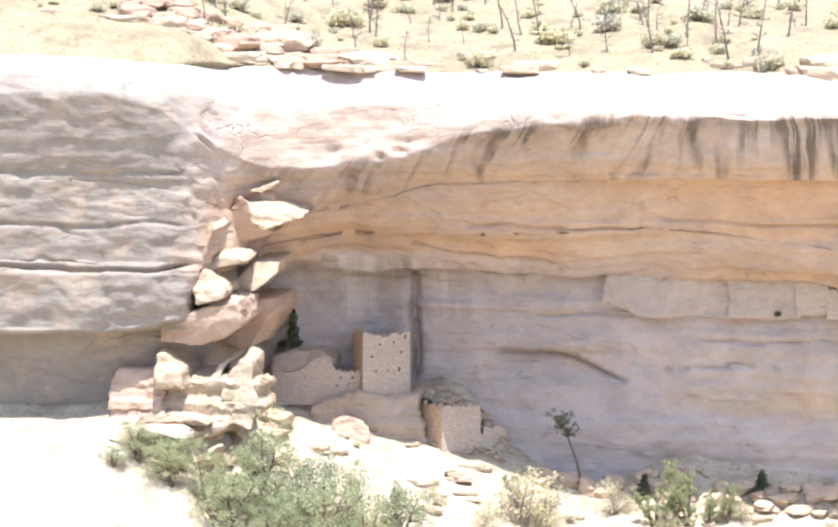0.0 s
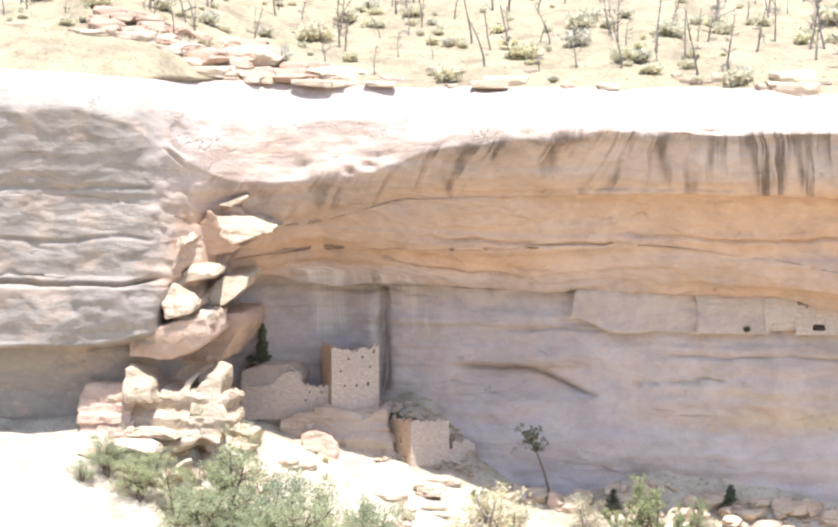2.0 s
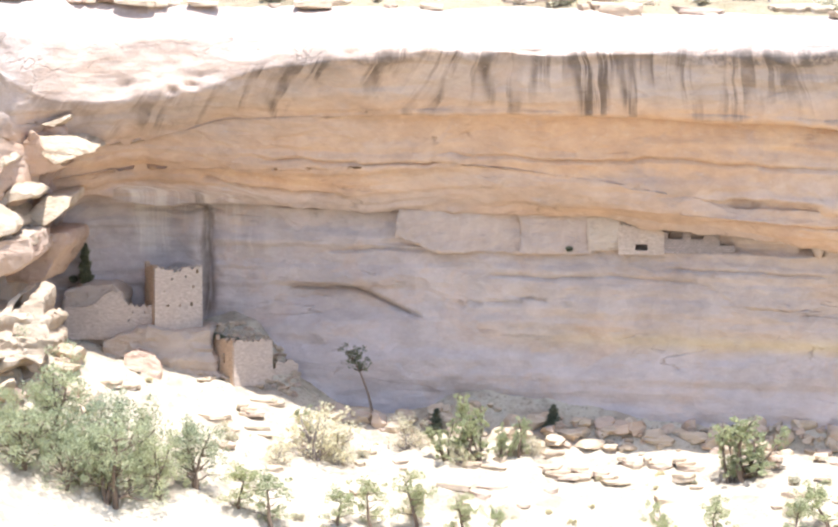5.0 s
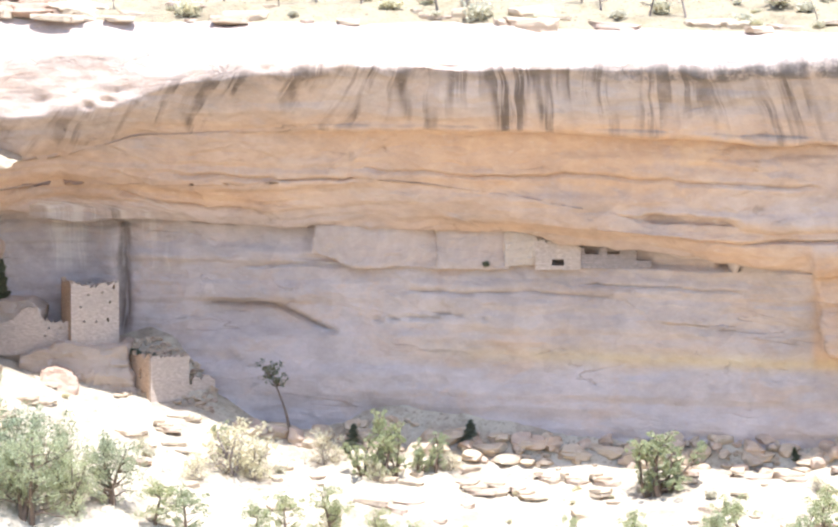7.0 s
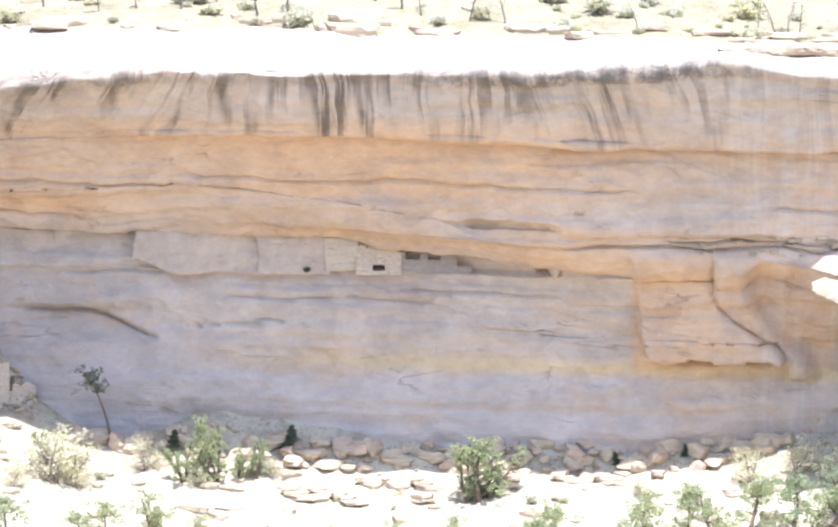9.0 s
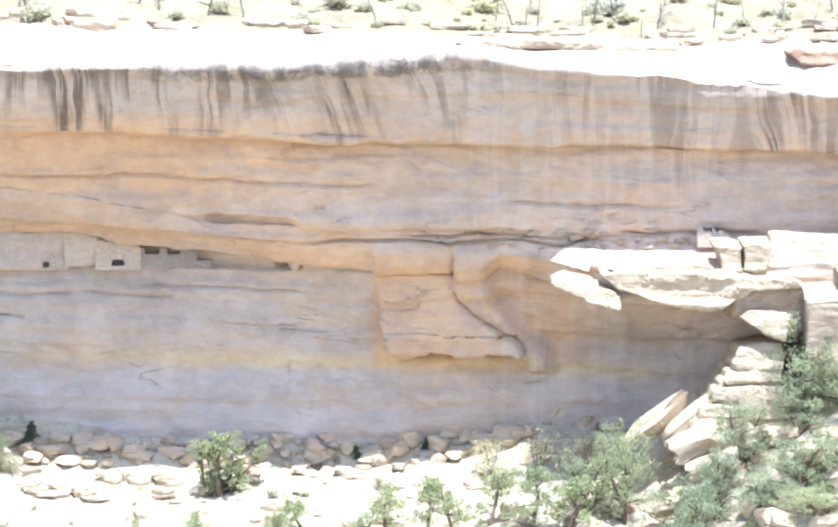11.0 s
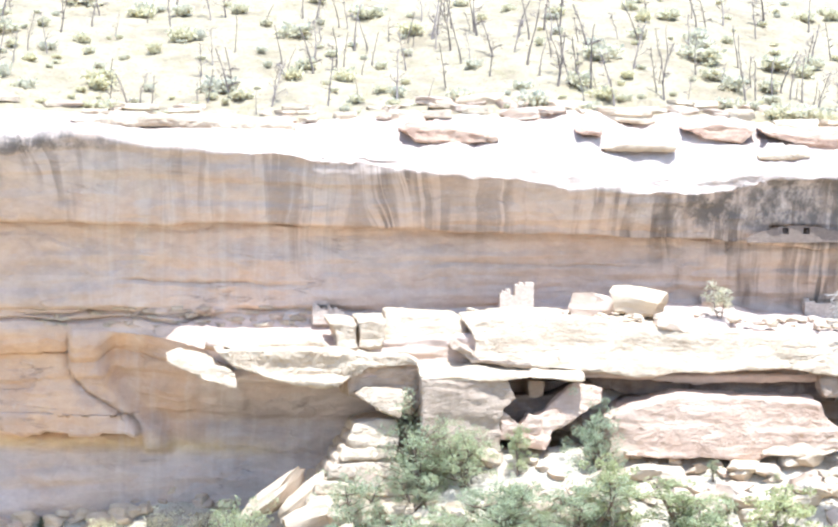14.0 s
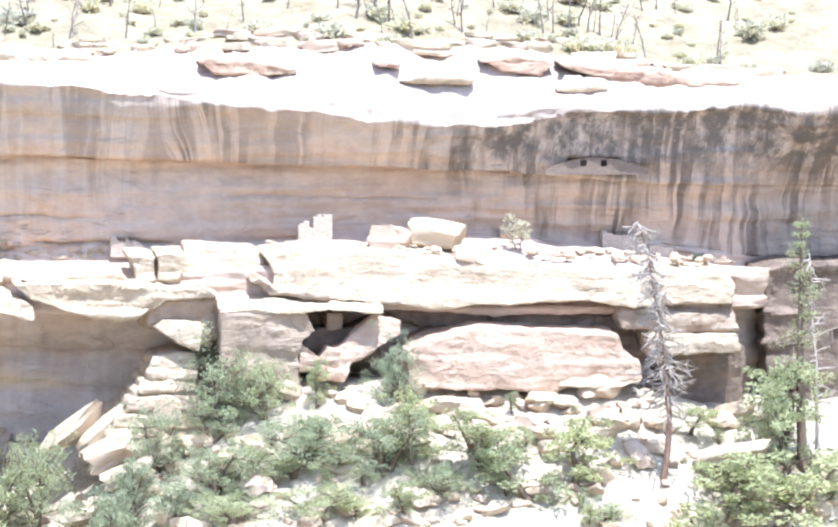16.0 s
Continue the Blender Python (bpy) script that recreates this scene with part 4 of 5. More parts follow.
# single large boulders: x, y, z of the middle, size, kind, turn, tilt about y
for x, y, z, size, kind, turn, lean, label in (
        (59.7, -0.5, 15.2, (4.6, 3.6, 3.1), 1, 10, 4, "large pale boulder lying on the ledge"),
        (64.6, 0.2, 15.6, (5.6, 4.0, 3.2), 4, -8, 12, "large blocky pale boulder leaning on its neighbour"),
        (67.2, -2.9, 14.3, (3.6, 3.0, 2.7), 5, 12, 14, "squared boulder with a tan face on the ledge"),
        (57.6, 0.3, 14.4, (1.5, 1.5, 1.2), 3, 30, 0, "small boulder on the ledge"),
        (70.6, -1.2, 13.7, (1.8, 1.6, 1.0), 5, 50, 0, "small boulder on the ledge"),
        (29.6, -3.2, -1.9, (8.6, 3.4, 2.6), 0, 4, -38, "long rounded boulder tilted on the slope"),
        (33.0, -4.0, -2.0, (6.2, 3.0, 2.6), 3, 4, -40, "rounded boulder tilted on the slope"),
        (33.2, -6.5, -3.6, (5.4, 4.2, 3.2), 4, 20, -20, "broad pale boulder under the tilted ones"),
        (36.4, -7.5, -3.0, (4.6, 3.6, 3.0), 2, -10, -12, "squared pale boulder on the slope"),
        (38.4, -5.5, -0.6, (3.4, 2.6, 2.6), 1, 20, 0, "pale boulder among junipers"),
        (34.6, -10, -5.2, (5.4, 3.2, 2.2), 4, 10, -16, "flat pale boulder on the slope"),
        (29.5, -14, -8.6, (4.6, 3.2, 1.9), 0, 20, -10, "flat pale boulder on the slope"),
        (63.5, -9.5, 0.6, (3.6, 2.6, 1.7), 3, 15, 0, "pale rounded boulder on the slope"),
        (90.4, -14, -3.6, (7.6, 4.0, 1.9), 4, -6, -8, "flat tilted boulder on the slope"),
        (83.0, -15, -7.4, (4.5, 3.0, 2.0), 1, 30, 5, "pale boulder beside the dead tree"),
        (-82.6, -11.0, 2.0, (6.0, 4.2, 1.3), 5, 0, 6, "flat slab over a dark hollow"),
        (-83.6, -8.0, -0.8, (3.6, 2.6, 1.6), 3, 20, 0, "rounded boulder on the slope"),
        (-80.5, -8.0, -2.6, (4.2, 2.6, 1.5), 0, -20, 30, "tilted boulder on the slope"),
        (-78.0, -4.0, 2.2, (3.0, 3.0, 2.2), 1, 40, 5, "broken rock in the sun"),
        (-75.8, 6.0, 1.2, (4.2, 4.0, 2.2), 4, 0, 14, "pale rock on the sunlit slope")):
    rock_at(x, y, z, size, kind, turn, label, "large boulders", tilt=(0, lean))

rnd = random.Random(5)
# talus on the right-hand slope
for n in range(330):
    x, y = rnd.uniform(22, 101), rnd.uniform(-24, -5)
    s = rnd.uniform(0.5, 1.0) * (3.4 if rnd.random() < 0.25 else 1.5)
    rock_at(x, y, ground_z(x, y) + 0.12 * s, (s * rnd.uniform(0.9, 1.7), s, s * rnd.uniform(0.45, 0.8)), rnd.randrange(12), rnd.uniform(0, 360),
            "pale sandstone block lying in the talus", "talus blocks", "talus_block", tilt=(rnd.uniform(-15, 15), rnd.uniform(-20, 20)))
# flat slabs on the sunny bench in front of the wall
for n in range(75):
    x, y = rnd.uniform(-80, 22), rnd.uniform(-4, 11.0)
    s = rnd.uniform(0.7, 2.4)
    rock_at(x, y, ground_z(x, y) + 0.05, (s * rnd.uniform(1.0, 2.2), s, s * rnd.uniform(0.2, 0.4)), rnd.randrange(12), rnd.uniform(-30, 30),
            "flat pale slab on the sunlit bench", "bench slabs", "flat_rock", (rnd.uniform(-6, 6), rnd.uniform(-6, 6)), FLAT)
for x, y, s in ((-28.5, 6, 3.0), (-26.0, 7.5, 3.4), (-23.8, 6.0, 3.0), (-22.0, 9.5, 1.6), (-19.5, 9.2, 1.8), (-16.5, 8.8, 2.4), (-8.0, 9.2, 2.0), (-3.0, 9.4, 2.6), (1.2, 9.8, 3.0), (6.5, 9.6, 2.4),
                (-69.0, 9.5, 2.2), (-58.5, 8.5, 2.0)):
    for k in range(1 + int(x * 7) % 3):
        rock_at(x + 0.7 * k - 0.6, y - 0.5 * k, ground_z(x, y) + 0.45 - 0.3 * k, (s * (0.7 + 0.3 * k), s * 0.8, 0.5), int(x * 3) + k, 12 * k - 10, "flat pale slab stacked on the sunlit bench", "bench slabs", "flat_rock", shapes=FLAT)
# rubble at the foot of the shaded wall
for n in range(330):
    x = rnd.uniform(-52, 27)
    y = rnd.uniform(11.6, 14.6)
    s = 0.5 + 2.0 * rnd.random() ** 2.2
    rock_at(x, y, ground_z(x, y) + 0.1 * s, (s * rnd.uniform(0.9, 1.6), s, s * rnd.uniform(0.5, 0.9)), rnd.randrange(12), rnd.uniform(0, 360),
            "fallen block at the foot of the shaded wall", "wall rubble", "fallen_block")
# stones slid down beside the tower
for n in range(290):
    x = rnd.uniform(-64, -54.5)
    y = rnd.uniform(13.2, 18.2)
    s = rnd.uniform(0.25, 0.85)
    rock_at(x, y, ground_z(x, y) + 0.15 * s, (s * rnd.uniform(0.9, 1.6), s, s * rnd.uniform(0.5, 0.9)), rnd.randrange(12), rnd.uniform(0, 360),
            "building stone fallen beside the tower", "fallen stones", "fallen_stone")
# slabs along the rim
for n in range(170):
    x = rnd.choice((rnd.uniform(-92, -64), rnd.uniform(28, 100), rnd.uniform(-100, 100)))
    y = rnd.uniform(9.0, 14.0)
    s = rnd.uniform(1.0, 3.2)
    rock_at(x, y, hill_z(x, y) + 0.05 * s, (s * rnd.uniform(1.2, 2.6), s, s * rnd.uniform(0.22, 0.5)), rnd.randrange(12), rnd.uniform(-25, 25),
            "flat ledge rock along the cliff rim", "rim rocks", "rim_rock", (rnd.uniform(-4, 4), rnd.uniform(-4, 4)), FLAT)
for n in range(60):
    x, y = rnd.uniform(-92, -69), rnd.uniform(10, 17)
    s = rnd.uniform(1.0, 2.6)
    ob = rock_at(x, y, hill_z(x, y) + 0.25 * s, (s * rnd.uniform(1.2, 2.0), s, s * rnd.uniform(0.45, 0.75)), rnd.randrange(4), rnd.uniform(-40, 40),
                 "reddish broken rock on the rim", "red rim rocks", "rim_rock", shapes=RED)
slab("rim_ledge", [(-85.3, 36.3), (-83.9, 36.5), (-82.9, 35.6), (-83.1, 34.8), (-85.3, 35.1)], 11.0, 15.5, RED_LEDGE, 81, "thick reddish broken ledge along the rim", 0.5, 0.2, group="rim ledges")
slab("rim_ledge", [(-82.8, 36.3), (-80.3, 36.7), (-78.7, 36.0), (-79.0, 34.7), (-80.9, 34.5), (-82.7, 34.8)], 11.0, 15.5, RED_LEDGE, 82, "thick reddish broken ledge along the rim", 0.5, 0.2, group="rim ledges")
slab("rim_ledge", [(-78.7, 35.6), (-76.1, 36.0), (-73.5, 35.4), (-73.4, 34.2), (-76.1, 34.1), (-78.4, 34.5)], 11.0, 15.5, RED_LEDGE, 83, "thick reddish broken ledge along the rim", 0.5, 0.2, group="rim ledges")
slab("rim_ledge", [(-85.7, 38.2), (-82.8, 38.4), (-80.9, 38.0), (-81.2, 37.0), (-85.5, 37.3)], 13.0, 17.0, RED_LEDGE, 84, "thick reddish broken ledge along the rim", 0.5, 0.2, group="rim ledges")
slab("rim_ledge", [(-79.8, 37.8), (-75.9, 38.0), (-73.2, 37.0), (-73.5, 36.3), (-79.0, 36.4)], 12.6, 17.0, PALE_ROCK, 85, "thin sunlit ledge along the rim", 0.5, 0.2, group="rim ledges")
slab("rim_ledge", [(-72.7, 35.6), (-69.8, 35.9), (-66.9, 35.6), (-64.6, 35.0), (-64.9, 34.4), (-67.2, 34.7), (-72.4, 34.8)], 11.0, 15.5, PALE_ROCK, 86, "thin sunlit ledge along the rim", 0.5, 0.2, group="rim ledges")
slab("rim_ledge", [(42.2, 31.7), (43.0, 32.3), (47.0, 32.1), (51.3, 31.2), (51.5, 30.7), (48.5, 30.5), (43.5, 30.8)], 2.4, 6.9, RED_LEDGE, 88, "thick reddish broken ledge along the rim", 0.4, 0.2, group="rim ledges")
slab("rim_ledge", [(61.1, 30.1), (63.8, 30.4), (68.3, 30.2), (68.2, 29.6), (61.8, 29.7)], 2.6, 7.1, PALE_ROCK, 89, "thin shaded ledge on the bare rim", 0.4, 0.2, group="rim ledges")
slab("rim_ledge", [(69.3, 31.8), (72.4, 32.4), (76.6, 31.7), (75.0, 30.7), (71.4, 30.9)], 5.0, 9.5, RED_LEDGE, 87, "thick reddish broken ledge along the rim", 0.4, 0.2, group="rim ledges")
slab("rim_ledge", [(76.9, 31.6), (84.7, 31.0), (90.0, 30.2), (94.4, 29.9), (94.1, 29.1), (87.4, 29.6), (79.5, 30.5)], 4.2, 8.7, RED_LEDGE, 91, "long reddish broken ledge along the rim", 0.4, 0.2, group="rim ledges")
slab("rim_ledge", [(76.1, 29.4), (80.7, 29.8), (81.0, 29.4), (76.3, 29.1)], 2.4, 6.9, PALE_ROCK, 92, "thin shaded ledge on the bare rim", 0.4, 0.2, group="rim ledges")
slab("rim_ledge", [(11.1, 32.7), (18.1, 33.1), (26.1, 32.6), (32.1, 32.2), (32.2, 31.5), (22.1, 31.9), (12.1, 32.2)], 4.6, 9.1, PALE_ROCK, 90, "long thin sunlit ledge along the rim", 0.4, 0.2, group="rim ledges")
slab("rim_ledge", [(58.8, 31.6), (59.8, 32.0), (61.4, 31.6), (61.1, 31.1), (59.3, 31.2)], 3.0, 7.5, RED_LEDGE, 93, "small reddish rock on the bare rim", 0.4, 0.2, group="rim ledges")
# flat stones strewn on the shaded shelf under the upper wall
for n in range(120):
    x = rnd.uniform(7, 37)
    z = rnd.uniform(13.2, 15.0)
    s = rnd.uniform(0.35, 1.1)
    rock_at(x, wall_y(x, z) + 0.05, z, (s * rnd.uniform(1.0, 2.2), s * 0.7, s * rnd.uniform(0.25, 0.5)), rnd.randrange(12), rnd.uniform(-25, 25),
            "flat stone strewn on the shaded shelf", "shelf stones", "shelf_stone", (rnd.uniform(-8, 8), rnd.uniform(-8, 8)), FLAT)
# stones on the ledge
for n in range(120):
    x, y = rnd.uniform(48.5, 93), rnd.uniform(-2.6, 2.0)
    s = rnd.uniform(0.3, 1.1)
    z = (14.25 if x < 63 else 14.2 - 0.052 * (x - 63)) + 0.07 * (y + 5.5)
    rock_at(x, y, z + 0.12 * s, (s * rnd.uniform(1, 1.8), s, s * rnd.uniform(0.4, 0.8)), rnd.randrange(12), rnd.uniform(0, 360),
            "loose stone on the sunlit ledge", "ledge stones", "loose_stone")


# ---- ruins ----
def wall_mesh(width, height, thick, material, top=None, holes=(), cell=0.2, seed=0, rough=0.013, ragged=1.0):
    """A rubble wall along x with a ragged top and openings (u0, z0, u1, z1) that go through it."""
    r = np.random.RandomState(seed)
    nu, nz = max(2, round(width / cell)), max(2, round(height / cell))
    on = np.ones((nu, nz), bool)
    for u in range(nu):
        h = (top((u + 0.5) * cell) if top else height) + ragged * r.uniform(-0.22, 0.12)
        on[u, max(1, int(h / cell)):] = False
    for u0, z0, u1, z1 in holes:
        on[int(round(u0 / cell)):max(int(round(u1 / cell)), int(round(u0 / cell)) + 1), int(round(z0 / cell)):max(int(round(z1 / cell)), int(round(z0 / cell)) + 1)] = False
    bump = rough * r.normal(size=(nu + 1, nz + 1))
    verts, faces, at = [], [], {}

    def vert(u, z, side):
        if (u, z, side) not in at:
            at[u, z, side] = len(verts)
            verts.append((u * cell + 0.3 * bump[u, z], (0.0 if side == 0 else thick) + bump[u, z] * (1 if side == 0 else -1), z * cell))
        return at[u, z, side]

    for u in range(nu):
        for z in range(nz):
            if not on[u, z]:
                continue
            faces.append([vert(u, z, 0), vert(u + 1, z, 0), vert(u + 1, z + 1, 0), vert(u, z + 1, 0)])
            faces.append([vert(u, z + 1, 1), vert(u + 1, z + 1, 1), vert(u + 1, z, 1), vert(u, z, 1)])
            for du, dz, a, b in ((-1, 0, (0, 0), (0, 1)), (1, 0, (1, 1), (1, 0)), (0, 1, (0, 1), (1, 1)), (0, -1, (1, 0), (0, 0))):
                p, q = u + du, z + dz
                if 0 <= p < nu and 0 <= q < nz and on[p, q]:
                    continue
                faces.append([vert(u + a[0], z + a[1], 0), vert(u + b[0], z + b[1], 0), vert(u + b[0], z + b[1], 1), vert(u + a[0], z + a[1], 1)])
    return mesh_of("masonry", verts, faces, material, crease=30)


def wall_part(name, parent, x, y, z, turn, *args, label="", **kw):
    ob = part(name, wall_mesh(*args, **kw), parent, label)
    ob.matrix_basis = pose(x, y, z, 0, 0, turn)
    return ob


tower = empty("stone_tower", pose(-68.5, 14.2, 2.2, 0, 0, 24), "square tan masonry tower with small windows and broken top", "tower")
wall_part("front_wall", tower, 0, 0, 0, 0, 4.9, 7.2, 0.45, MASONRY, top=lambda u: 6.75 - (0.35 if 1.9 < u < 2.9 else 0) + 0.1 * math.sin(3 * u),
          holes=((3.0, 5.5, 3.3, 5.8), (1.5, 5.4, 1.7, 5.6), (4.2, 6.0, 4.5, 6.4), (1.2, 2.8, 1.4, 3.0), (2.4, 2.8, 2.6, 3.0), (3.6, 2.9, 3.8, 3.1), (0.8, 4.2, 1.0, 4.4), (3.8, 4.6, 4.0, 4.8)), seed=1)
wall_part("side_wall", tower, 0.45, 0.45, 0, 90, 3.4, 7.4, 0.45, RED_MASONRY, top=lambda u: 6.9 + 0.15 * math.sin(2 * u), seed=2)
wall_part("side_wall", tower, 4.9, 0.45, 0, 90, 3.4, 7.0, 0.45, MASONRY, top=lambda u: 6.5, seed=3)
wall_part("rear_wall", tower, 0.45, 3.4, 0, 0, 4.0, 6.8, 0.45, MASONRY, top=lambda u: 6.4, seed=4)

low = empty("ruined_wall", pose(-77.5, 14.4, 1.7, 0, 0, 5), "long low broken masonry wall beside the tower", "ruin wall")
wall_part("front_wall", low, 0, 0, 0, 0, 8.6, 5.6, 0.5, MASONRY, top=lambda u: 3.4 + 1.6 * math.exp(-(((u - 4.6) / 1.3) ** 2)) + (0.5 if 5.2 < u < 5.6 else 0),
          holes=((6.6, 2.6, 6.8, 2.8), (7.4, 2.0, 7.6, 2.2), (7.8, 2.6, 8.0, 2.8), (6.2, 1.8, 6.4, 2.0)), seed=5)
wall_part("return_wall", low, 0.5, 0.5, 0, 90, 3.4, 3.4, 0.5, RED_MASONRY, top=lambda u: 3.2 - 0.25 * u, seed=6)
slab("rear_block", [(-77.7, 6.4), (-75.5, 7.2), (-72.9, 7.1), (-71.7, 6.1), (-71.3, 0.9), (-77.9, 0.9)], 15.1, 20.0, SHADE_ROCK, 31, "rounded rock standing behind the low wall")

house = empty("ruined_house", pose(-60.4, 12.2, -3.4, 0, 0, 36), "roofless stone house with a small doorway", "ruin house")
wall_part("front_wall", house, 0, 0, 0, 0, 4.3, 5.8, 0.4, MASONRY, top=lambda u: 5.45 + 0.1 * math.sin(5 * u), seed=7)
wall_part("door_wall", house, 0.4, 0.4, 0, 90, 4.2, 5.8, 0.4, RED_MASONRY, top=lambda u: 5.4 + 0.1 * math.sin(4 * u), holes=((1.6, 3.0, 2.1, 3.9), (0.7, 1.0, 1.2, 1.9)), seed=8)
wall_part("rear_wall", house, 0.4, 4.2, 0, 0, 3.9, 5.0, 0.4, MASONRY, top=lambda u: 4.6, seed=9)
wall_part("side_wall", house, 4.3, 0.4, 0, 90, 3.9, 5.2, 0.4, MASONRY, top=lambda u: 5.0, seed=10)
wall_part("annex_wall", house, 4.35, 0.4, -0.2, -6, 2.9, 3.8, 0.4, MASONRY, top=lambda u: 3.4 - 0.5 * (u < 0.5) - 0.3 * (u > 2.4), holes=((1.6, 1.2, 2.3, 2.0), (1.8, 0.6, 2.4, 1.3)), seed=11)

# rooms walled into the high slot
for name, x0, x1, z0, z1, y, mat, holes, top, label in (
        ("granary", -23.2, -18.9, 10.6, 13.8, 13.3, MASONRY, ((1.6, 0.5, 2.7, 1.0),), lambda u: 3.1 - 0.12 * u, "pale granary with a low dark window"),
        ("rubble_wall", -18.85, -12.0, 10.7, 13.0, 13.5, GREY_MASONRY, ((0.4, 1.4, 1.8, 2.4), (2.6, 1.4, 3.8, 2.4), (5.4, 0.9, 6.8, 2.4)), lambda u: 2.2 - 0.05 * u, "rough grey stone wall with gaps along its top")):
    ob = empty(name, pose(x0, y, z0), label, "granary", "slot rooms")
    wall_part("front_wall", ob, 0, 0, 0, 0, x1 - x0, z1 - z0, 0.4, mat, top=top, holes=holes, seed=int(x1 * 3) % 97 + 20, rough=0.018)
    wall_part("side_wall", ob, 0.4, 0.4, 0, 90, 1.8, z1 - z0, 0.4, mat, top=lambda u: 9.0, seed=int(x1 * 5) % 97 + 30)

slab("slot_block", [(-44.6, 14.8), (-32.7, 14.7), (-32.6, 10.6), (-41, 10.6), (-45.0, 12.0)], 14.3, 17.5, CLIFF, 71, "smooth shaded rock panel in the high slot", 0.0, 0.05)
slab("slot_block", [(-32.8, 14.7), (-25.8, 14.6), (-25.7, 10.6), (-32.8, 10.6)], 13.8, 17.5, CLIFF, 72, "squared shaded rock panel in the high slot", 0.0, 0.05)
slab("slot_block", [(-26.2, 14.4), (-22.9, 14.2), (-22.9, 10.8), (-26.2, 10.8)], 13.45, 17.5, SHADE_ROCK, 73, "smooth tan rock panel beside the granary", 0.0, 0.03)
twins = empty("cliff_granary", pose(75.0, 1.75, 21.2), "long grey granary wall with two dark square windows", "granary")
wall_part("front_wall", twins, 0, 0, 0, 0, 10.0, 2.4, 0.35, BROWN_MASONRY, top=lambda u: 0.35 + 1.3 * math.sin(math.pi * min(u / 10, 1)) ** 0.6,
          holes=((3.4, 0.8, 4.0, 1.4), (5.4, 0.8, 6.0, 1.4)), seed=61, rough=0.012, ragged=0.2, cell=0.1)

stub = empty("ruined_room", pose(51.4, 1.4, 14.3), "two sunlit broken wall stubs on the ledge", "ruin wall")
wall_part("front_wall", stub, 0, 0, 0, 0, 3.2, 3.4, 0.8, MASONRY, top=lambda u: 2.3 + 0.5 * min(u, 1.0) if u < 1.1 else (2.2 if u < 1.4 else 3.25), seed=62, ragged=0.4)
wall_part("side_wall", stub, 3.2, 0.8, 0, 90, 2.0, 3.0, 0.6, MASONRY, top=lambda u: 3.0 - 0.6 * u, seed=63)
for x0, x1, z0, z1, y, seed in ((81.2, 85.0, 12.6, 15.7, 4.6, 64), (85.1, 88.1, 12.4, 14.6, 4.6, 65), (71.2, 73.7, 13.2, 15.8, 4.3, 66), (34.0, 37.0, 13.4, 15.4, 4.8, 67)):
    ob = empty("ruined_room", pose(x0, y, z0), "low shaded masonry room against the wall", "ruin wall", "ledge rooms")
    wall_part("front_wall", ob, 0, 0, 0, 0, x1 - x0, z1 - z0, 0.5, RED_MASONRY if seed == 66 else MASONRY, top=lambda u, h=z1 - z0: h - 0.1 - 0.12 * u, seed=seed)
    wall_part("side_wall", ob, 0.5, 0.5, 0, 90, 1.6, z1 - z0, 0.5, MASONRY, top=lambda u: 9.0, seed=seed + 9)


# ---- plants ----
def tube(points, radii, sides=5):
    pts = np.array(points, float)
    along = np.gradient(pts, axis=0)
    verts, faces = [], []
    for p, d, r in zip(pts, along, radii):
        d = d / (np.linalg.norm(d) + 1e-9)
        a = np.cross(d, (0.31, 0.95, 0.05))
        a /= np.linalg.norm(a) + 1e-9
        b = np.cross(d, a)
        for k in range(sides):
            w = 2 * math.pi * k / sides
            verts.append(p + r * (math.cos(w) * a + math.sin(w) * b))
    for n in range(len(pts) - 1):
        for k in range(sides):
            q = (k + 1) % sides
            faces.append([n * sides + k, n * sides + q, (n + 1) * sides + q, (n + 1) * sides + k])
    return verts, faces


def join(pieces):
    verts, faces = [], []
    for v, f in pieces:
        k = len(verts)
        verts += [tuple(p) for p in v]
        faces += [[i + k for i in q] for q in f]
    return verts, faces


def sprigs(r, centres, radius, each, size, flat=0.75):
    """Small leafy sprigs, crossed and turned at random, in clumps round the given places."""
    c = np.repeat(np.array(centres, float), each, 0)
    rad = np.repeat(np.broadcast_to(np.array(radius, float), len(centres)), each)
    d = r.normal(size=(len(c), 3))
    d /= np.linalg.norm(d, axis=1, keepdims=True)
    p = c + d * (rad * r.uniform(0.35, 1.0, len(c)) ** 0.6)[:, None] * (1, 1, flat)
    a = d + 0.9 * r.normal(size=(len(c), 3)) + (0, 0, 0.5)
    a /= np.linalg.norm(a, axis=1, keepdims=True)
    b = np.cross(a, r.normal(size=(len(c), 3)))
    b /= np.linalg.norm(b, axis=1, keepdims=True) + 1e-9
    s = size * r.uniform(0.6, 1.3, (len(c), 1))
    v = np.stack([p - 0.35 * s * b, p + 0.35 * s * b, p + s * a + 0.2 * s * b, p + s * a - 0.2 * s * b], 1).reshape(-1, 3)
    f = np.arange(len(v)).reshape(-1, 4).tolist()
    return v, f


def limb(r, base, way, length, radius, bend=0.25, count=6):
    pts, p, d = [], np.array(base, float), np.array(way, float)
    for n in range(count):
        pts.append(p.copy())
        p = p + d / np.linalg.norm(d) * length / (count - 1)
        d = d + bend * r.normal(size=3)
    return pts, [radius * (1 - 0.85 * n / (count - 1)) for n in range(count)]


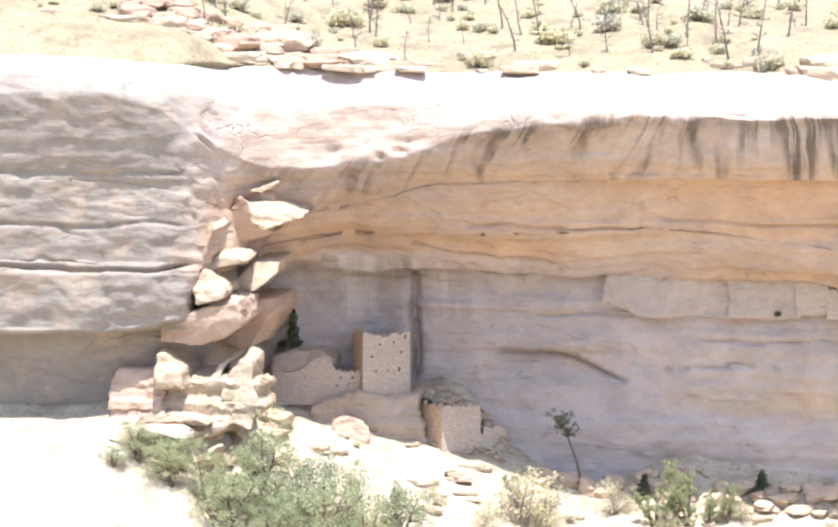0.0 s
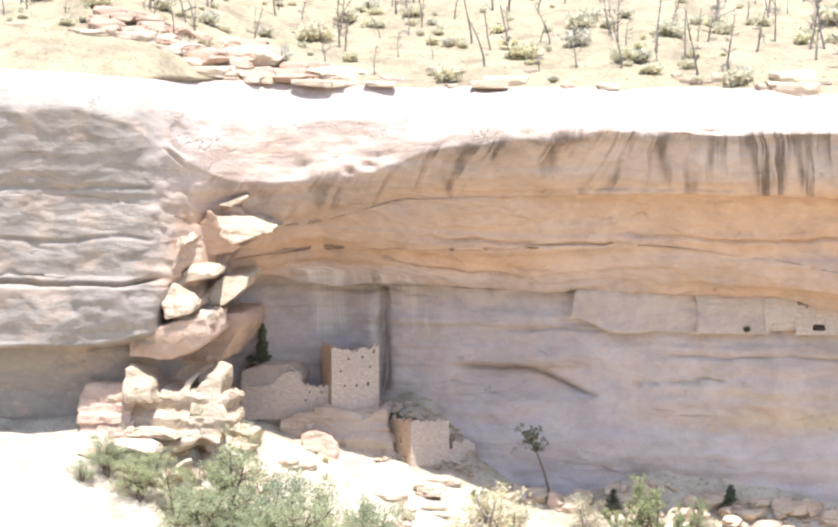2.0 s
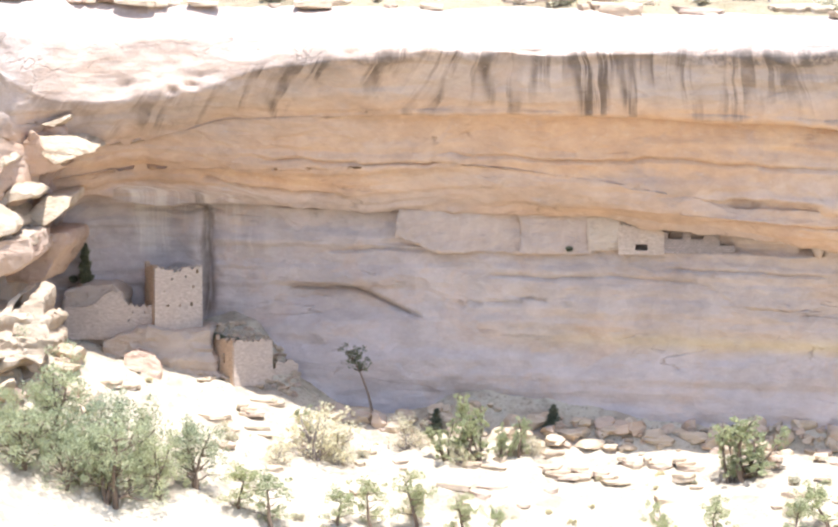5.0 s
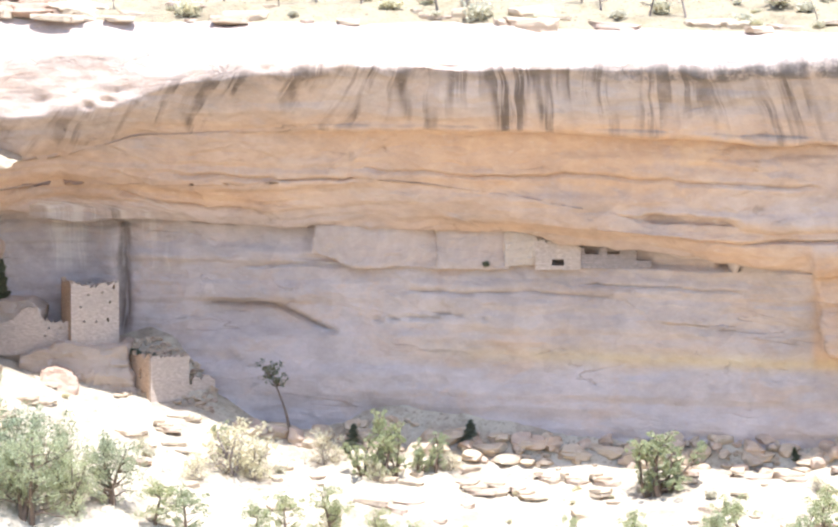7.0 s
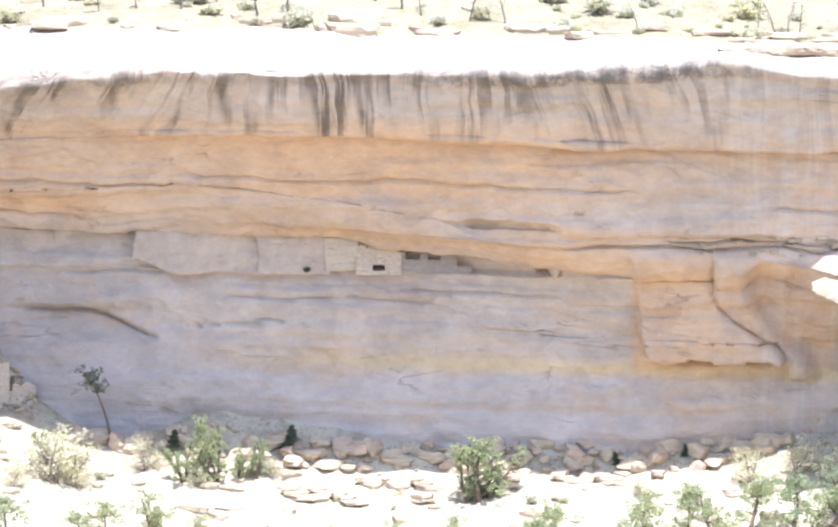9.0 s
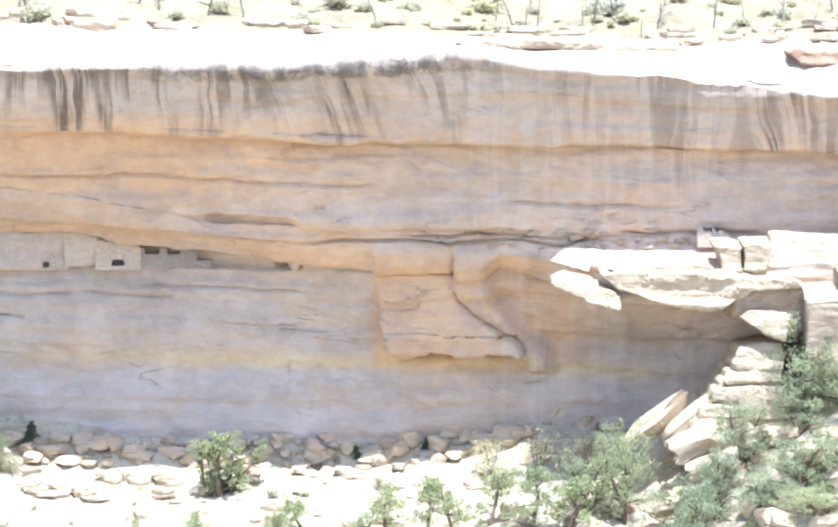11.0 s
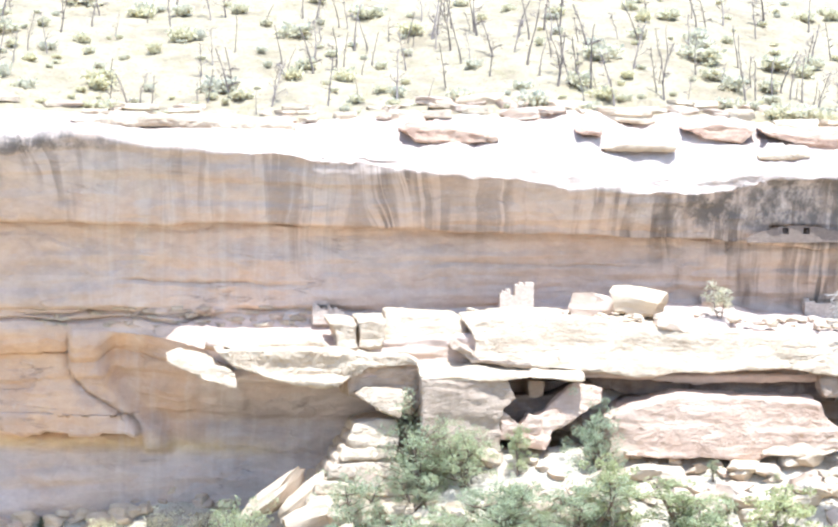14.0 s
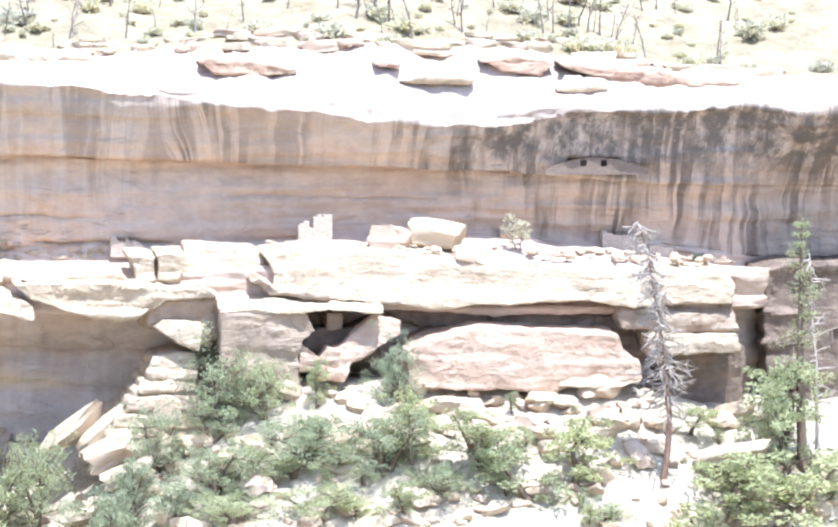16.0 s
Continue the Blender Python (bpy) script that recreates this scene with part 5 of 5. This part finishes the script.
def juniper(seed, height, spread, leaf, wood, label, each=64, size=0.125, bare=0.0, stems=2, limbs=15, stout=0.035):
    """A many-stemmed evergreen of unit turn with its base at the origin."""
    r = np.random.RandomState(seed)
    pieces, stalks, tips, radii = [], [], [], []
    for _ in range(stems):
        lean = r.normal(size=2) * 0.22
        pts, rad = limb(r, (*(r.normal(size=2) * 0.15), -0.3), (*lean, 1.0), height * r.uniform(0.75, 0.95), stout * height, 0.16, 8)
        stalks.append(tube(pts, rad, 6))
        tips.append(pts[-1])
        radii.append(0.11 * spread)
        for k in range(limbs):
            s = r.uniform(0.18 + bare, 0.95)
            at = pts[min(int(s * 7), 7)]
            w = r.uniform(0, 2 * math.pi)
            reach = spread * 0.5 * (1.15 - 0.75 * s) * r.uniform(0.6, 1.1)
            bp, br = limb(r, at, (math.cos(w), math.sin(w), r.uniform(0.1, 0.7)), reach, 0.014 * height * (1.1 - 0.6 * s), 0.22, 5)
            pieces.append(tube(bp, br, 4))
            for t in (2, 3, 4):
                tips.append(np.array(bp[t]) + r.normal(size=3) * 0.18 * spread * 0.5 + (0, 0, 0.04 * height))
                radii.append(spread * r.uniform(0.05, 0.10))
    ob = empty("juniper", Matrix(), label, "tree")
    for stalk in stalks:
        part("trunk", mesh_of("trunk", *join([stalk]), wood), ob)
    tagged(part("limb_work", mesh_of("limb_work", *join(pieces), wood), ob), kind="stuff")
    part("crown", mesh_of("crown", *sprigs(r, tips, radii, each, size), leaf, smooth=False), ob)
    return ob


def conifer(seed, height, spread, leaf, wood, label, name="pine", each=40, size=0.26, whorls=14, low=0.12):
    """A single-stemmed tree with drooping whorls, narrower towards its top."""
    r = np.random.RandomState(seed)
    pts, rad = limb(r, (0, 0, -0.3), (0.03 * r.normal(), 0.03 * r.normal(), 1), height, 0.022 * height, 0.025, 9)
    pieces, tips, radii = [], [pts[-1]], [0.06 * spread]
    for k in range(whorls):
        s = low + (0.97 - low) * k / (whorls - 1)
        at = np.array([np.interp(s * 8, range(9), [p[n] for p in pts]) for n in range(3)])
        for _ in range(4):
            w = r.uniform(0, 2 * math.pi)
            reach = spread * 0.5 * (1.05 - s) ** 0.7 * r.uniform(0.45, 1.1)
            bp, br = limb(r, at, (math.cos(w), math.sin(w), r.uniform(-0.15, 0.35)), reach, 0.006 * height, 0.12, 4)
            pieces.append(tube(bp, br, 4))
            for t in (1, 2, 3):
                tips.append(bp[t])
                radii.append(0.05 * spread + 0.16 * reach)
    ob = empty(name, Matrix(), label, "tree")
    part("trunk", mesh_of("trunk", *join([tube(pts, rad, 6)]), wood), ob)
    tagged(part("limb_work", mesh_of("limb_work", *join(pieces), wood), ob), kind="stuff")
    part("crown", mesh_of("crown", *sprigs(r, tips, radii, each, size, 0.6), leaf, smooth=False), ob)
    return ob


def bare_tree(seed, height, wood, label, name="burnt_tree", count=9, reach=0.2, droop=0.0, radius=0.018, stem_wood=None, thick=0.006, fine=1.0):
    r = np.random.RandomState(seed)
    pts, rad = limb(r, (0, 0, -0.3), (0.08 * r.normal(), 0.08 * r.normal(), 1), height, radius * height, 0.07, 9)
    stem = tube(pts, [max(v, 0.05) for v in rad], 6)
    pieces = []
    for _ in range(count):
        s = r.uniform(0.25, 0.97)
        at = np.array([np.interp(s * 8, range(9), [p[n] for p in pts]) for n in range(3)])
        w = r.uniform(0, 2 * math.pi)
        l = height * reach * r.uniform(0.4, 1.0) * (1.15 - 0.6 * s)
        bp, br = limb(r, at, (math.cos(w), math.sin(w), r.uniform(0.1, 0.9) - droop), l, thick * height, 0.25, 5)
        pieces.append(tube(bp, [max(v, 0.03 * fine) for v in br], 4))
        for t in (2, 3):
            tp, tr = limb(r, bp[t], r.normal(size=3) + (math.cos(w), math.sin(w), 0.3 - droop), l * 0.45, 0.003 * height, 0.3, 4)
            pieces.append(tube(tp, [max(v * fine, 0.02 * fine) for v in tr], 3))
    ob = empty(name, Matrix(), label, "tree")
    part("trunk", mesh_of("trunk", *join([stem]), stem_wood or wood), ob)
    tagged(part("bare_crown", mesh_of("bare_crown", *join(pieces), wood), ob), kind="stuff")
    return ob


def shrub(seed, size, leaf, wood, label, name="shrub", each=16, sprig=0.12):
    r = np.random.RandomState(seed)
    pieces, tips = [], []
    for _ in range(14):
        w, up = r.uniform(0, 2 * math.pi), r.uniform(0.7, 2.2)
        bp, br = limb(r, (0, 0, -0.1), (math.cos(w), math.sin(w), up), size * r.uniform(0.35, 0.6), 0.02 * size, 0.2, 4)
        pieces.append(tube(bp, br, 3))
        tips += [bp[2], bp[3]]
    ob = empty(name, Matrix(), label, "shrub")
    tagged(part("stem_work", mesh_of("stem_work", *join(pieces), wood), ob), kind="stuff")
    part("leaves", mesh_of("leaves", *sprigs(r, tips, 0.17 * size, each, sprig * size, 0.8), leaf, smooth=False), ob)
    return ob


def plant(source, x, y, z, scale, turn, wide=1.0, label="", group=""):
    """The source itself for its first use, a copy after that."""
    m = pose(x, y, z, 0, 0, turn) @ Matrix.Diagonal((scale * wide, scale * wide, scale, 1))
    if "set" in source.keys():
        ob = copy_thing(source, m @ Matrix.Diagonal((*(1 / v for v in source.scale), 1)))
    else:
        source["set"] = 1
        source.matrix_world = m
        ob = source
    return tagged(ob, label, group=group)


JUNIPERS = [juniper(400 + n, 5.0, 5.2, GREEN, TRUNK, "green juniper with many stems on the stony slope", each=62, size=0.092, stems=2 + n % 2) for n in range(4)]
YOUNG = [juniper(420 + n, 4.0, 3.4, LIGHT_GREEN, TRUNK, "light green young pinyon on the sunlit slope", each=70, size=0.092, stems=1, limbs=14) for n in range(3)]
PINES = [juniper(430 + n, 5.0, 2.3, LIGHT_GREEN, TRUNK, "light green upright young conifer on the bench", each=34, size=0.13, stems=2 + n % 2, limbs=11) for n in range(3)]
DRY = [juniper(440 + n, 3.4, 4.2, STRAW, TWIG, "half-dry twiggy bush on the sunlit slope", each=16, size=0.12, stems=3, limbs=10) for n in range(2)]
SHRUBS = [shrub(450 + n, 1.6, (SAGE, STRAW, SAGE)[n], TWIG, "rounded grey-green shrub on the dry slope") for n in range(3)]
TUFTS = [shrub(460 + n, 1.2, STRAW, TWIG, "straw-coloured clump of dry growth", "dry_clump") for n in range(2)]
BURNT = [bare_tree(470 + n, 5.0, CHARRED if n < 5 else TWIG, "burnt leafless tree standing on the slope above the rim", count=(4, 8, 12, 3, 9, 14, 10)[n], reach=(0.12, 0.25, 0.32, 0.1, 0.2, 0.35, 0.3)[n], radius=0.021) for n in range(7)]

# the larger junipers: x, y, top, width, kind
for n, (x, y, top, wide, kind) in enumerate((
        (-73.6, -12, 3.0, 1.05, 0), (-69.4, -13, -0.6, 0.95, 1), (-65.2, -12, -0.9, 0.8, 2), (-60.8, -11, -2.2, 0.85, 3), (-78.4, -14, 0.8, 0.9, 2), (-63.6, -15, -3.4, 1.0, 0), (-71.2, -17, -2.6, 1.0, 3), (-81.5, -15, 1.6, 1.2, 1), (-84.8, -14, 3.2, 1.3, 0), (-76.0, -16.5, -0.6, 1.2, 3), (-86.5, -17, 0.4, 1.4, 2), (-67.6, -16.5, -2.4, 1.1, 1),
        (43.4, -6.2, 6.4, 0.79, 0), (47.0, -7.5, 4.8, 0.85, 1), (42.3, -7.2, 1.1, 1.08, 2), (49.6, -14.8, 1.0, 1.13, 3), (59.2, -8.2, 6.6, 0.69, 0), (57.4, -15.0, 0.5, 1.12, 1), (53.2, -14.8, -1.6, 0.96, 2), (48.7, -15.5, -2.7, 1.70, 3), (41.7, -14.8, -2.0, 1.30, 0), (36.9, -8.2, 0.2, 1.03, 1), (50.6, -20.8, -4.9, 1.53, 2),
        (43.2, -20.2, -5.5, 1.66, 3), (38.4, -15.8, -5.1, 1.42, 0), (45.1, -15.8, -2.3, 1.13, 1), (55.1, -16.2, -4.7, 1.70, 2), (61.8, -18.2, -3.5, 1.30, 3), (76.7, -21.8, -6.7, 1.70, 0), (26.2, -8.0, -2.7, 0.83, 1), (23.0, -6.0, -4.5, 1.08, 2), (31.0, -16.0, -5.3, 0.87, 3), (34.5, -13.0, -2.7, 0.90, 0))):
    z = ground_z(x, y)
    h = max(top - z, 2.0)
    plant(JUNIPERS[kind], x, y, z, h / 4.3, 67 * n, wide * (1.3 if x > 40 else 1.0 if h < 5 else 0.9), group="junipers on the slope")
for n, (x, y, top, wide) in enumerate(((66.2, -15.0, 1.0, 1.40), (69.9, -18.5, -1.0, 1.35), (74.3, -17.8, -0.4, 1.28), (75.8, -9.0, 0.5, 1.32), (86.8, -20.0, -2.4, 1.46), (94.5, -10.2, 4.4, 1.13), (91.4, -19.0, -3.3, 1.67), (87.2, -8.5, 0.3, 1.77), (60.3, -15.0, 2.4, 0.70), (58.5, -20.2, -5.0, 1.07), (95.6, -14.0, 4.1, 0.49), (51.9, -8.0, 4.4, 0.62), (54.5, -20.5, -6.0, 1.74),
                                      (14.0, -6, -5.4, 1.0), (17.5, -8, -5.4, 1.1), (20.5, -9, -4.6, 1.2), (-47.6, -10, -8.4, 1.0),
                                      (-44.4, -9, -8.2, 1.0), (-40.4, -8, -7.2, 0.9), (-2.6, -6, -8.0, 1.1), (-13.1, -8, -9.8, 0.9), (-17.4, -8, -10.2, 0.8), (-6.0, -8, -9.2, 0.9), (8.0, -6, -6.8, 0.8), (1.5, -8, -9.0, 1.1), (-56.5, -12, -6.0, 1.0), (-53.0, -13, -7.2, 1.1), (-36.0, -9, -9.2, 0.9), (-32.0, -10, -10.2, 1.0), (4.6, -7, -7.6, 1.0), (11.0, -8, -6.6, 1.0))):
    z = ground_z(x, y)
    plant(YOUNG[n % 3], x, y, z, max(top - z + 0.5 * (x > 40), 1.6) / 3.5, 81 * n, wide * (1.25 if x > 40 else 1.0), group="young pinyons")
for n, (x, y, top, wide) in enumerate(((-36.9, 6, -2.2, 1.0), (-39.4, 6, -4.2, 1.1), (-32.3, 8, -4.4, 1.2), (-11.1, 5, -3.6, 1.7), (-33.4, 8, -6.0, 1.3), (-52.2, 6, -3.2, 0.9), (-37.9, 5.5, -3.4, 1.0), (-36.1, 6.4, -3.6, 0.9), (-10.2, 5.4, -4.4, 1.3), (-12.0, 4.8, -4.6, 1.2), (-34.0, 7.4, -4.9, 1.1))):
    z = ground_z(x, y)
    plant(PINES[n % 3], x, y, z, max(top - z, 1.6) / 4.4, 50 * n, wide * 0.8, group="young conifers")
for n, (x, y, top, wide) in enumerate(((-43.0, 8, -4.2, 0.8), (-51.6, 3, -3.0, 1.2), (-49.0, 4, -4.6, 1.0), (-37.6, 5, -6.8, 1.0), (-60.0, 3, -5.0, 0.8), (19.0, 6, -4.4, 1.2), (23.5, 2, -3.6, 1.3), (14.5, 7, -5.2, 1.0), (-54.5, 0, -6.2, 1.0), (-31.0, 9, -6.4, 0.9))):
    z = ground_z(x, y)
    plant(DRY[n % 2], x, y, z, max(top - z, 1.2) / 2.9, 70 * n, wide, group="dry bushes")

# trees in and beside the alcove
fir = conifer(500, 4.2, 1.5, DARK_GREEN, TRUNK, "small dark green fir in the shaded alcove", "fir_tree", 40, 0.2)
plant(fir, -75.7, 16.2, 7.0, 1.0, 0)
tall = juniper(501, 8.0, 3.4, DARK_GREEN, TRUNK, "slender shaded tree with a bare curved trunk", each=26, size=0.13, bare=0.55, stems=1, limbs=12, stout=0.018)
plant(tall, -46.7, 12.6, ground_z(-46.7, 12.6), 1.2, 200)
for n, (x, y, z, s) in enumerate(((-62.6, 16.6, ground_z(-62.6, 16.6), 1.9), (-61.0, 16.4, ground_z(-61.0, 16.4), 1.3), (-59.4, 16.2, ground_z(-59.4, 16.2), 0.9), (-28.0, 13.3, 10.9, 0.8), (-77.1, 16.6, 7.2, 1.1), (90.5, 4.0, 12.4, 1.8), (75.0, 3.6, 13.4, 0.9))):
    dark = shrub(510, 1.0, DARK_GREEN, TWIG, "dark green bush growing in the shade", "dark_bush", 60, 0.09) if n == 0 else dark
    plant(dark, x, y, z, s, 40 * n, group="shaded bushes")
for n, (x, y, s) in enumerate(((-29.8, 13.0, 0.7), (-40.8, 11.8, 0.6), (-12.0, 13.0, 0.35), (2.0, 12.8, 0.35), (-37.0, 12.6, 0.35), (8.5, 13.0, 0.3))):
    shady = conifer(515, 4.2, 2.2, DARK_GREEN, TRUNK, "dusky small evergreen at the foot of the wall", "evergreen", 40, 0.13) if n == 0 else shady
    plant(shady, x, y, ground_z(x, y), s, 60 * n, 1.3, group="shaded evergreens")
bloom = juniper(520, 4.2, 2.6, SAGE, TWIG, "small pale leafy tree on the sunlit ledge", each=22, size=0.13, bare=0.35, stems=2, limbs=9, stout=0.016)
plant(bloom, 72.5, 1.0, 13.5, 1.25, 0)

# the great dead conifer and the living one beside it
z = ground_z(83.0, -15.5)
dead = bare_tree(530, 19.8 - z, GREY_WOOD, "tall dead conifer with grey drooping twigs and rusty trunk", "dead_conifer", 250, 0.15, 0.95, 0.013, RUST_WOOD, 0.0034, 0.85)
plant(dead, 83.0, -15.5, z, 1.0, 0)
dead.matrix_world = pose(83.0, -15.5, z, 0, -5.5, 180)
z = ground_z(97.0, -12)
pine = conifer(531, 18.3 - z, 8.0, LIGHT_GREEN, TRUNK, "tall half-bare living pine at the edge of the ledge", "pine", 26, 0.13, 13, 0.5)
plant(pine, 97.0, -12, z, 1.0, 0)
snag = bare_tree(532, 15.0 - z, GREY_WOOD, "grey bare lower branches of a dead conifer", "dead_conifer", 40, 0.16, 0.5, 0.012)
plant(snag, 98.4, -11.6, z, 1.0, 90)

# scattered growth on the talus, the bench and the slope above the rim
rnd = random.Random(9)
for n in range(50):
    x, y = rnd.uniform(20, 102), rnd.uniform(-25, -8)
    if 76 < x < 86:
        continue
    plant(rnd.choice(JUNIPERS + YOUNG), x, y, ground_z(x, y), rnd.uniform(0.3, 0.7), rnd.uniform(0, 360), rnd.uniform(0.85, 1.2), group="junipers on the slope")
for n in range(60):
    x, y = rnd.uniform(-84, 100), rnd.uniform(-14, 9)
    if x > 34 and y > -8:
        continue
    plant(rnd.choice(SHRUBS + TUFTS + DRY[:1]), x, y, ground_z(x, y), rnd.uniform(0.4, 0.9), rnd.uniform(0, 360), group="bench shrubs")
for n in range(300):
    x, y = rnd.uniform(-102, 104), 13 + 40 * rnd.random() ** 1.1
    plant(rnd.choice(BURNT), x, y, hill_z(x, y), rnd.uniform(0.5, 1.2), rnd.uniform(0, 360), rnd.uniform(0.9, 1.3), group="burnt trees above the rim")
for n in range(520):
    x, y = rnd.uniform(-108, 108), 11.5 + 55 * rnd.random() ** 1.2
    plant(rnd.choice(SHRUBS + TUFTS), x, y, hill_z(x, y), 0.5 + 1.5 * rnd.random() ** 2, rnd.uniform(0, 360), rnd.uniform(0.9, 1.5), group="shrubs above the rim")
for ob in bpy.data.objects:
    if "set" in ob.keys():
        del ob["set"]
